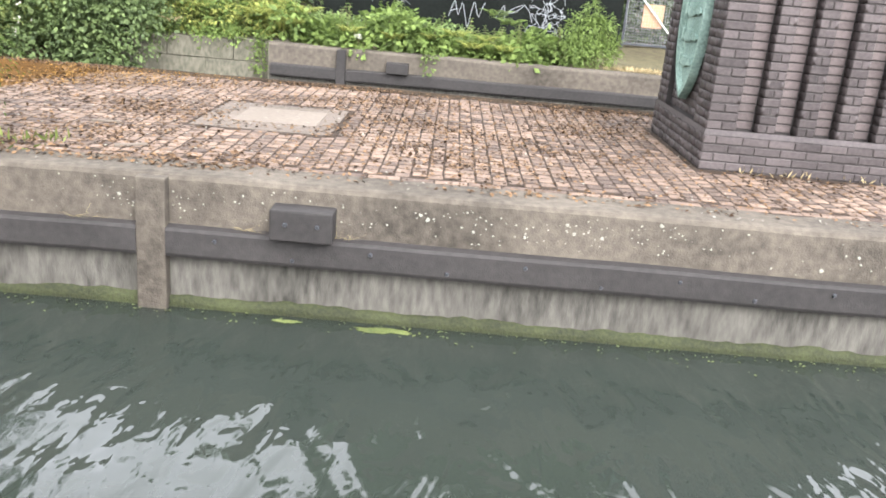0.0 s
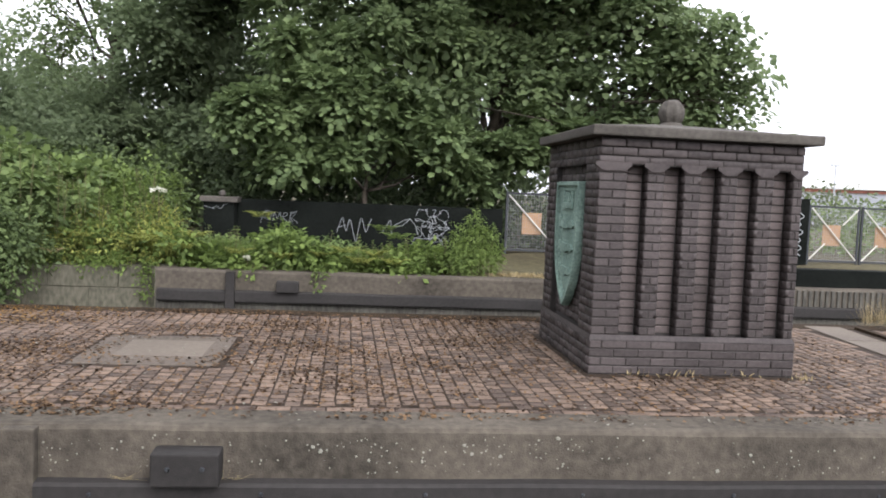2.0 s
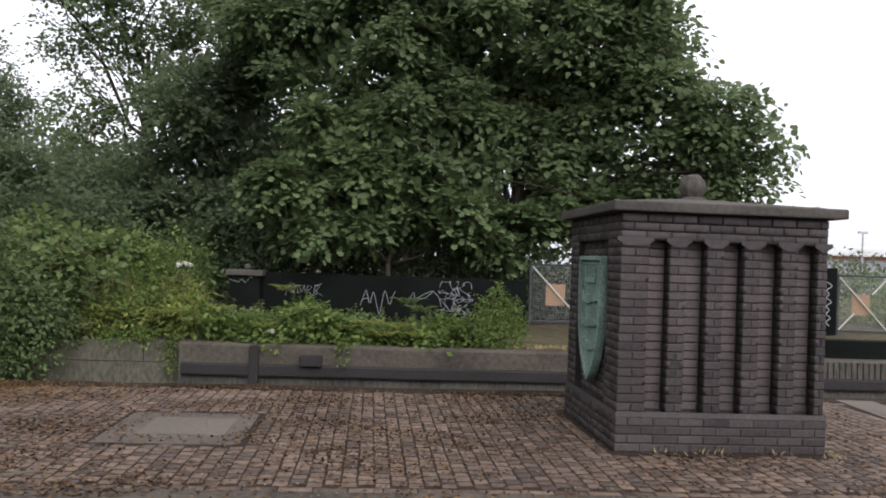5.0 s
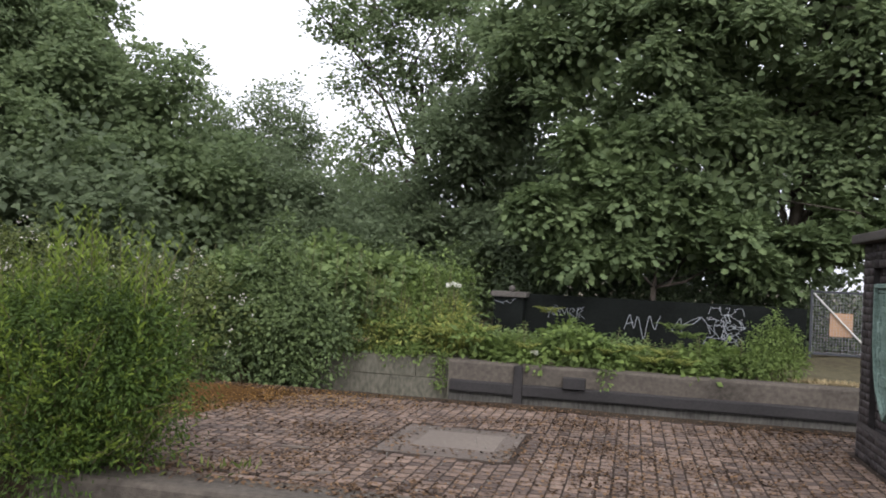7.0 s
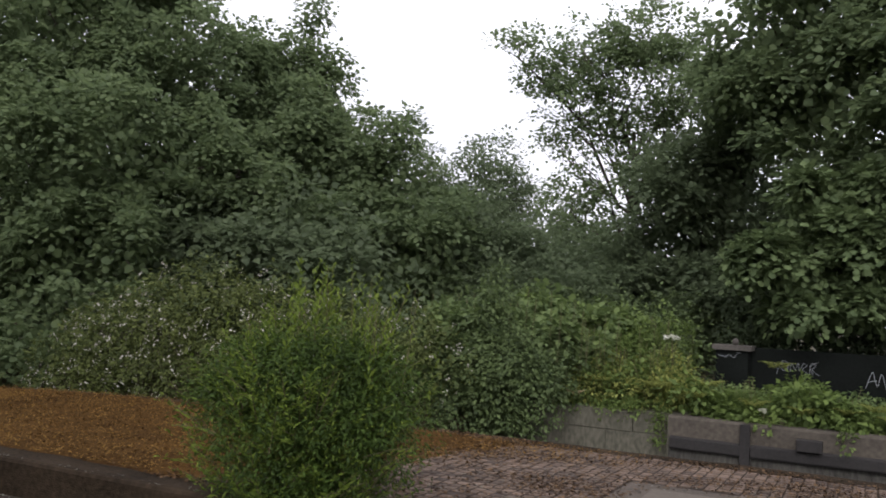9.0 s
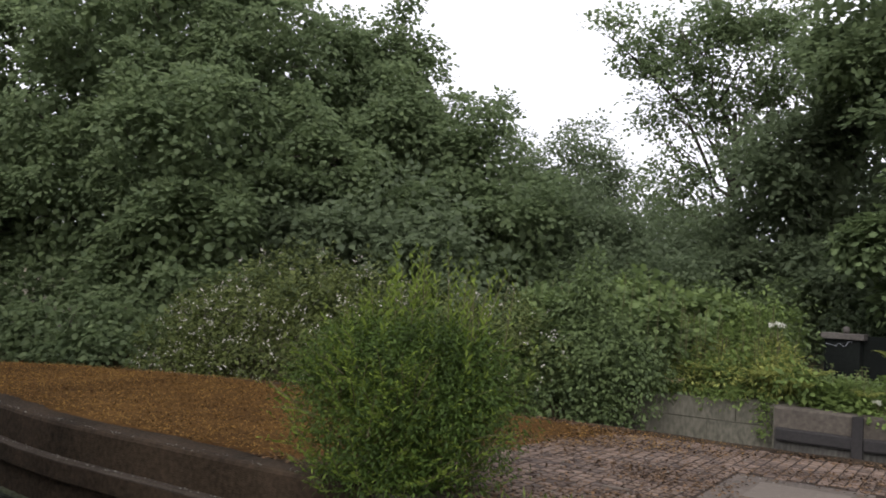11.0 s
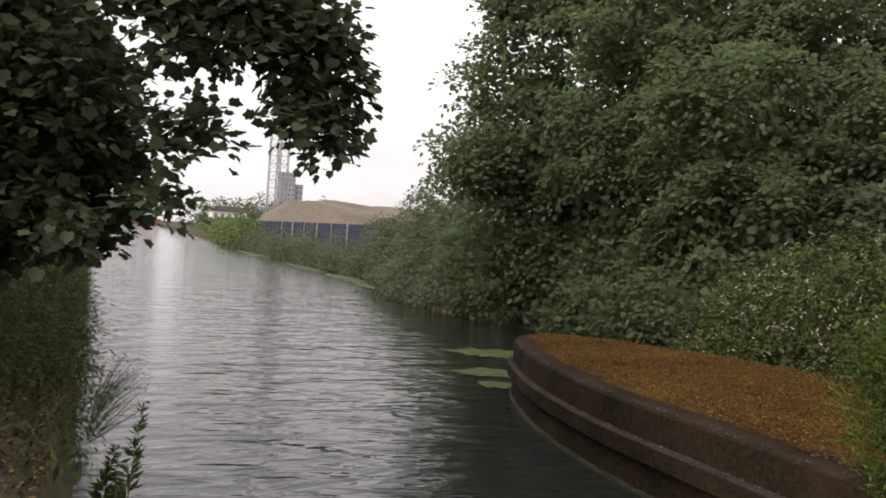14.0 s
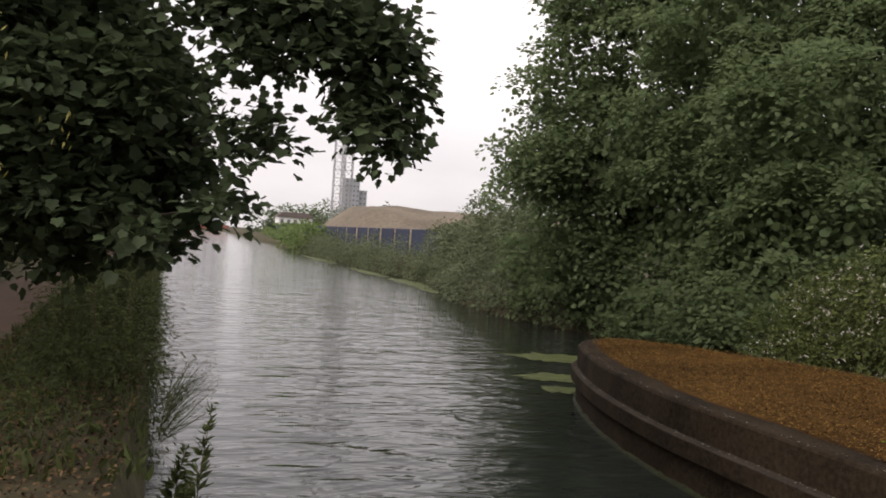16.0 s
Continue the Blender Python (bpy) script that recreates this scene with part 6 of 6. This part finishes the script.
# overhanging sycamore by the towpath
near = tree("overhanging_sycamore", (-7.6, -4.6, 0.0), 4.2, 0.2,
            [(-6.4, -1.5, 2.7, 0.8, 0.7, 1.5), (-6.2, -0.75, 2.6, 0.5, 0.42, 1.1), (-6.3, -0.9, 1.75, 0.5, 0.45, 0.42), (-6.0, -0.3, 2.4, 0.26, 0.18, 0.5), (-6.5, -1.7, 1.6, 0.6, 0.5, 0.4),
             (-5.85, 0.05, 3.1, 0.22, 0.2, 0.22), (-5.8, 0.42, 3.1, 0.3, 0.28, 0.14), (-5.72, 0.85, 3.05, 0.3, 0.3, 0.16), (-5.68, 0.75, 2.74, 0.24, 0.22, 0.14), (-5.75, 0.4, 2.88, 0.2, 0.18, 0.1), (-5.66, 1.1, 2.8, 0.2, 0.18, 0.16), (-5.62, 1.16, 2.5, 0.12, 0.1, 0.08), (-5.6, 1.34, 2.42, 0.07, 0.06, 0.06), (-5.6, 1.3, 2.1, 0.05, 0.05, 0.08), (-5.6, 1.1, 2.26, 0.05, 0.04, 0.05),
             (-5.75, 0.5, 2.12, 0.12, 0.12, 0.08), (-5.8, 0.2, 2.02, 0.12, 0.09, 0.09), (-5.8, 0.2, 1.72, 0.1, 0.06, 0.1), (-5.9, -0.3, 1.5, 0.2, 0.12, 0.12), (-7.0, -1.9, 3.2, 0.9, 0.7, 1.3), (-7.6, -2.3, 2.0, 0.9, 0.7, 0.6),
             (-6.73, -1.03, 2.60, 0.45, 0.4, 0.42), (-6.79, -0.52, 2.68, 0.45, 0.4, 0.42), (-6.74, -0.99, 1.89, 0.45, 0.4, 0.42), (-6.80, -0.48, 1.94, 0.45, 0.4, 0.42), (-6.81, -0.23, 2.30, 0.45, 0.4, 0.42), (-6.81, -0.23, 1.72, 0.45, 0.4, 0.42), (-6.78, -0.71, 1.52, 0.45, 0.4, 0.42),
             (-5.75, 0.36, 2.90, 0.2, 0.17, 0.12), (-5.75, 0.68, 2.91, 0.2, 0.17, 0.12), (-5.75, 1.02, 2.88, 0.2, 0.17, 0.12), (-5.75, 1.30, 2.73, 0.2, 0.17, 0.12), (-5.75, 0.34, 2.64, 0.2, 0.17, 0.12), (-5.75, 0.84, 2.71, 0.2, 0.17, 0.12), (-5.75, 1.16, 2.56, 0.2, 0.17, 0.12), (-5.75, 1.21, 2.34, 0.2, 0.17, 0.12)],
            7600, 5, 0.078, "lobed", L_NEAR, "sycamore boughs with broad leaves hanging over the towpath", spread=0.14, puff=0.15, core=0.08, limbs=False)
for pts, r0 in (([(-7.5, -4.3, 3.6), (-6.9, -2.4, 3.5), (-6.2, -0.7, 3.1), (-5.85, 0.3, 3.12), (-5.7, 0.95, 2.95), (-5.62, 1.25, 2.5), (-5.6, 1.42, 2.05)], 0.06),
                ([(-7.5, -4.4, 3.0), (-6.8, -2.0, 2.6), (-6.1, -0.4, 2.25), (-5.85, 0.15, 2.05), (-5.75, 0.5, 2.12)], 0.04),
                ([(-6.9, -2.2, 2.5), (-6.4, -1.1, 2.0), (-5.95, -0.3, 1.6), (-5.82, 0.15, 1.7)], 0.025)):
    bm = bmesh.new()
    tube(bm, [Vector(p) - near.location for p in pts], [r0 * (1 - 0.88 * k / (len(pts) - 1)) for k in range(len(pts))], 7)
    part("bough", bm, M_BARK, near, smooth=True)
at = np.array([(-5.9 + rng.normal() * 0.1, -1.0 + 0.35 * (k % 3) - 0.4, 1.7 + 0.22 * k + rng.normal() * 0.05) for k in range(5)])
ats = np.repeat(at, 9, 0) + rng.normal(size=(45, 3)) * [0.03, 0.05, 0.07]
tagged(leaves("seed_keys", ats + [0.55, 0, 0], rng.normal(size=(45, 3)) * 0.4 + [0, 0, -1], rng.normal(size=(45, 3)), rng.uniform(0.05, 0.08, 45), "lance", L_KEY), "yellow winged seed bunches hanging among the leaves", "seed keys", kind="stuff")

# tall trees along the towpath, added out of view to shade the island's nose
for bx, by, hh in ((-9.5, -6.0, 8.5), (-15.5, -6.5, 9.0), (-22.0, -7.0, 9.0)):
    tree("added_shade_tree", (bx, by, 0.0), hh * 0.6, 0.24,
         [(bx, by, hh * f, 3.0, 2.2, hh * 0.16) for f in (0.5, 0.7, 0.88)] + [(bx + 2.6, by + 2.4, hh * 0.82, 1.9, 1.8, 1.0), (bx - 1.8, by + 2.6, hh * 0.85, 1.9, 1.8, 1.0)],
         1500, 12, 0.18, "tri", L_DARK, "tall leafy tree added out of view to shade the nose", spread=0.6)

stuff_crown("path_hedge", [(-11 - 2.2 * k, -5.0 - 0.3 * (k % 3), 0.9, 1.6, 0.8, 1.1 + 0.25 * (k % 2)) for k in range(22)], 2200, 10, 0.13, "oval", L_VERGE, "dark hedge along the inner side of the towpath", "hedge", spread=0.4)

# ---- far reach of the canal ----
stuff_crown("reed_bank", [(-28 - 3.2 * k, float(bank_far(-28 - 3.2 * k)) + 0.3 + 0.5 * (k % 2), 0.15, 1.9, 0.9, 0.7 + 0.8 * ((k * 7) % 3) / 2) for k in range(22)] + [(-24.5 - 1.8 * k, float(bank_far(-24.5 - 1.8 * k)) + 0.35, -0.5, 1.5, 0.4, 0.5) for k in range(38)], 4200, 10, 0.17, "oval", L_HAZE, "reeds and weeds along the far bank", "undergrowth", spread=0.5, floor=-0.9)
for k in range(5):
    bx, by, hh = -31 - 4.0 * k + rng.normal(), 12.6 + 0.6 * k, 3.4 - 0.2 * k
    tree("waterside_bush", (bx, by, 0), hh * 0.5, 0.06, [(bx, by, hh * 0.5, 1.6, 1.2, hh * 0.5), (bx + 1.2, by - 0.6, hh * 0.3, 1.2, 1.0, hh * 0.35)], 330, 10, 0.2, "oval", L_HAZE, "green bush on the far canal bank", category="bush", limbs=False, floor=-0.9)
stuff_crown("far_hedge", [(-95 - 7 * k, 13.5 + 0.4 * k, 0.8, 4.5, 1.6, 1.5) for k in range(18)], 1500, 9, 0.5, "diamond", L_ELDER, "far hedge along the canal", "hedge", spread=1.0)

hoard = empty("site_hoarding", (0, 0, 0), "blue site hoarding of flat boards beyond the bank", "hoarding")
for k in range(22):
    x0 = -56 - 4.4 * k
    y0 = float(np.interp(x0, [-150, -89, -57], [15.4, 15.6, 17.2]))
    part("board", box_bm((x0 - 4.45, y0 + 0.03 * (k % 2), 0.0), (x0 + 0.02, y0 + 0.08 + 0.03 * (k % 2), 2.3), 0.02), M_BLUE, hoard)
bm = bmesh.new()
gxm, gym = np.linspace(-155, -85, 36), np.linspace(16.2, 75, 30)
vv = [[bm.verts.new((x, y, -0.5 + 7.3 * math.exp(-((x + 122) / 26) ** 4) * step01((y - 16) / 9) * step01((78 - y) / 12) * (0.85 + 0.2 * noise.noise(Vector((x * 0.07, y * 0.1, 0)))) + 0.35 * noise.noise(Vector((x * 0.3, y * 0.3, 2))))) for y in gym] for x in gxm]
for i in range(35):
    for j in range(29):
        bm.faces.new((vv[i][j], vv[i + 1][j], vv[i + 1][j + 1], vv[i][j + 1]))
tagged(part("earth_mound", bm, M_MOUND, smooth=True), "flat-topped heap of brown earth on the building site", "earth mound")


def crane_mast(x, y, w, h, z0, label):
    root = empty("tower_crane", (x, y, z0), label, "crane", "tower crane masts")
    for sx in (-1, 1):
        for sy in (-1, 1):
            part("leg", box_bm((sx * w / 2 - 0.07, sy * w / 2 - 0.07, 0), (sx * w / 2 + 0.07, sy * w / 2 + 0.07, h)), M_MAST, root)
    n = int(h / w)
    for side in range(4):
        bm = bmesh.new()
        for k in range(n):
            za, zb = h * k / n, h * (k + 1) / n
            s = 1 if k % 2 else -1
            pa, pb = Vector((-s * w / 2, -w / 2, za)), Vector((s * w / 2, -w / 2, zb))
            tube(bm, [pa, pb], [0.05, 0.05], 4)
            tube(bm, [(-w / 2, -w / 2, zb), (w / 2, -w / 2, zb)], [0.05, 0.05], 4)
        bm.transform(Matrix.Rotation(radians(90 * side), 4, "Z"))
        part("bracing", bm, M_MAST, root)


crane_mast(-160.5, 27.0, 1.5, 47, 0.0, "pale lattice tower crane mast on the site")
crane_mast(-160.0, 28.9, 1.5, 47, 0.0, "second pale lattice crane mast beside the first")


def building(name, x, y, w, d, h, material, label, floors, bays, roof=None):
    """A far building that looks towards +x, with windows on that side."""
    root = empty(name, (x, y, 0), label, "building")
    part("wall", box_bm((-d, 0, 0), (0, w, h)), material, root)
    if roof:
        bm = prism([(-0.4, h), (w + 0.4, h), (w - 0.8, h + roof), (0.8, h + roof)], -d - 0.4, 0.4)
        bm.transform(Matrix(((0, 0, 1, 0), (1, 0, 0, 0), (0, 1, 0, 0), (0, 0, 0, 1))))
        part("roof", bm, M_ROOF, root)
    else:
        part("roof", box_bm((-d - 0.2, -0.2, h), (0.2, w + 0.2, h + 0.5)), M_GREYB, root)
    for f in range(floors):
        for b in range(bays):
            yw, zw = w * (b + 0.5) / bays, h * (f + 0.55) / floors
            wd, ht = w / bays * 0.25, h / floors * 0.24
            win = part("window", box_bm((-0.05, yw - wd, zw - ht), (0.06, yw + wd, zw + ht)), M_CREAM, root)
            part("pane", box_bm((0.05, yw - wd * 0.85, zw - ht * 0.85), (0.09, yw + wd * 0.85, zw + ht * 0.85)), M_GLASS, win)
    return root


building("tower_block", -600, 107.0, 10.5, 12, 41, M_GREYB, "distant grey tower block on the skyline", 12, 4)
building("tower_block", -602, 118.0, 5.5, 12, 33, M_GREYB, "lower grey wing of the distant tower block", 9, 2)
building("terrace_house", -205, 21.0, 8.0, 8, 4.6, M_WHITE, "white rendered house with a low dull roof", 2, 5, 1.2)
building("terrace_house", -418, -7.0, 9.0, 10, 8.5, M_GREYB, "pale house with a red-brown roof by the bend", 2, 3, 1.6)
building("terrace_house", -416, 7.0, 8.0, 10, 7.0, M_GREYB, "grey house beyond the bend of the canal", 2, 2, 1.6)
bar = empty("orange_barrier", (-398, -9.0, 0), "row of orange-red barriers at the canal bend", "barrier")
for k in range(6):
    part("panel", box_bm((0, 4.6 * k, -0.6), (0.4, 4.6 * k + 4.5, 1.7), 0.05), M_RED, bar)
stuff_crown("far_trees", [(-436 - 5 * (k % 4), -42 + 9.0 * k, 6.5, 6, 7.5, 6 + 2.0 * ((k * 5) % 4)) for k in range(7)] + [(-250, 22 + 6 * k, 4, 4, 4.5, 3.6 + 1.0 * (k % 3)) for k in range(4)] + [(-330 - 8 * (k % 3), 46 + 7 * k, 5, 4, 4.6, 4 + 1.6 * ((k * 7) % 4)) for k in range(12)], 3800, 9, 0.9, "diamond", L_DARK, "distant dark line of trees", "trees", spread=1.6)
stuff_crown("far_bank_trees", [(-60 - 14 * k, -11 - 1.1 * k, 2.8, 6, 3, 2.8 + (k % 3)) for k in range(10)] + [(-13 - 6 * k, -8 - (k % 2), 2.4, 3.2, 2.2, 2.6) for k in range(7)], 3000, 9, 0.4, "diamond", L_DARK, "trees beyond the towpath", "trees", spread=1.0)

# long shed beyond the fence
sh = empty("long_shed", (0, 0, 0), "long pale shed with a red band beyond the fence", "building")
turn = Matrix.Translation((27, 54.2, 0)) @ Matrix.Rotation(radians(-32), 4, "Z")
part("wall", box_bm((0, 0, 0), (60, 14, 2.75), 0, turn), M_GREYB, sh)
part("red_band", box_bm((0, -0.1, 2.6), (60, 0.0, 2.8), 0, turn), M_RED, sh)
part("roof", box_bm((-0.3, -0.3, 2.8), (60.3, 14.3, 3.42), 0.1, turn), M_WHITE, sh)
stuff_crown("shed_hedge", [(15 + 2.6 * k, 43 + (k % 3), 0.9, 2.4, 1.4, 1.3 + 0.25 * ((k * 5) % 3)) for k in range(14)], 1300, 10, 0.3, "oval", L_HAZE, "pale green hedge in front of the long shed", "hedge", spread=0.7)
lm = empty("light_mast", (30.9, 51.0, 0), "slim lighting mast above the long shed", "mast")
bm = bmesh.new()
tube(bm, [(0, 0, 0), (0, 0, 4.3)], [0.09, 0.05], 8)
part("pole", bm, M_STEEL, lm)
part("head", box_bm((-0.3, -0.1, 4.25), (0.3, 0.1, 4.42), 0.03), M_STEEL, lm)
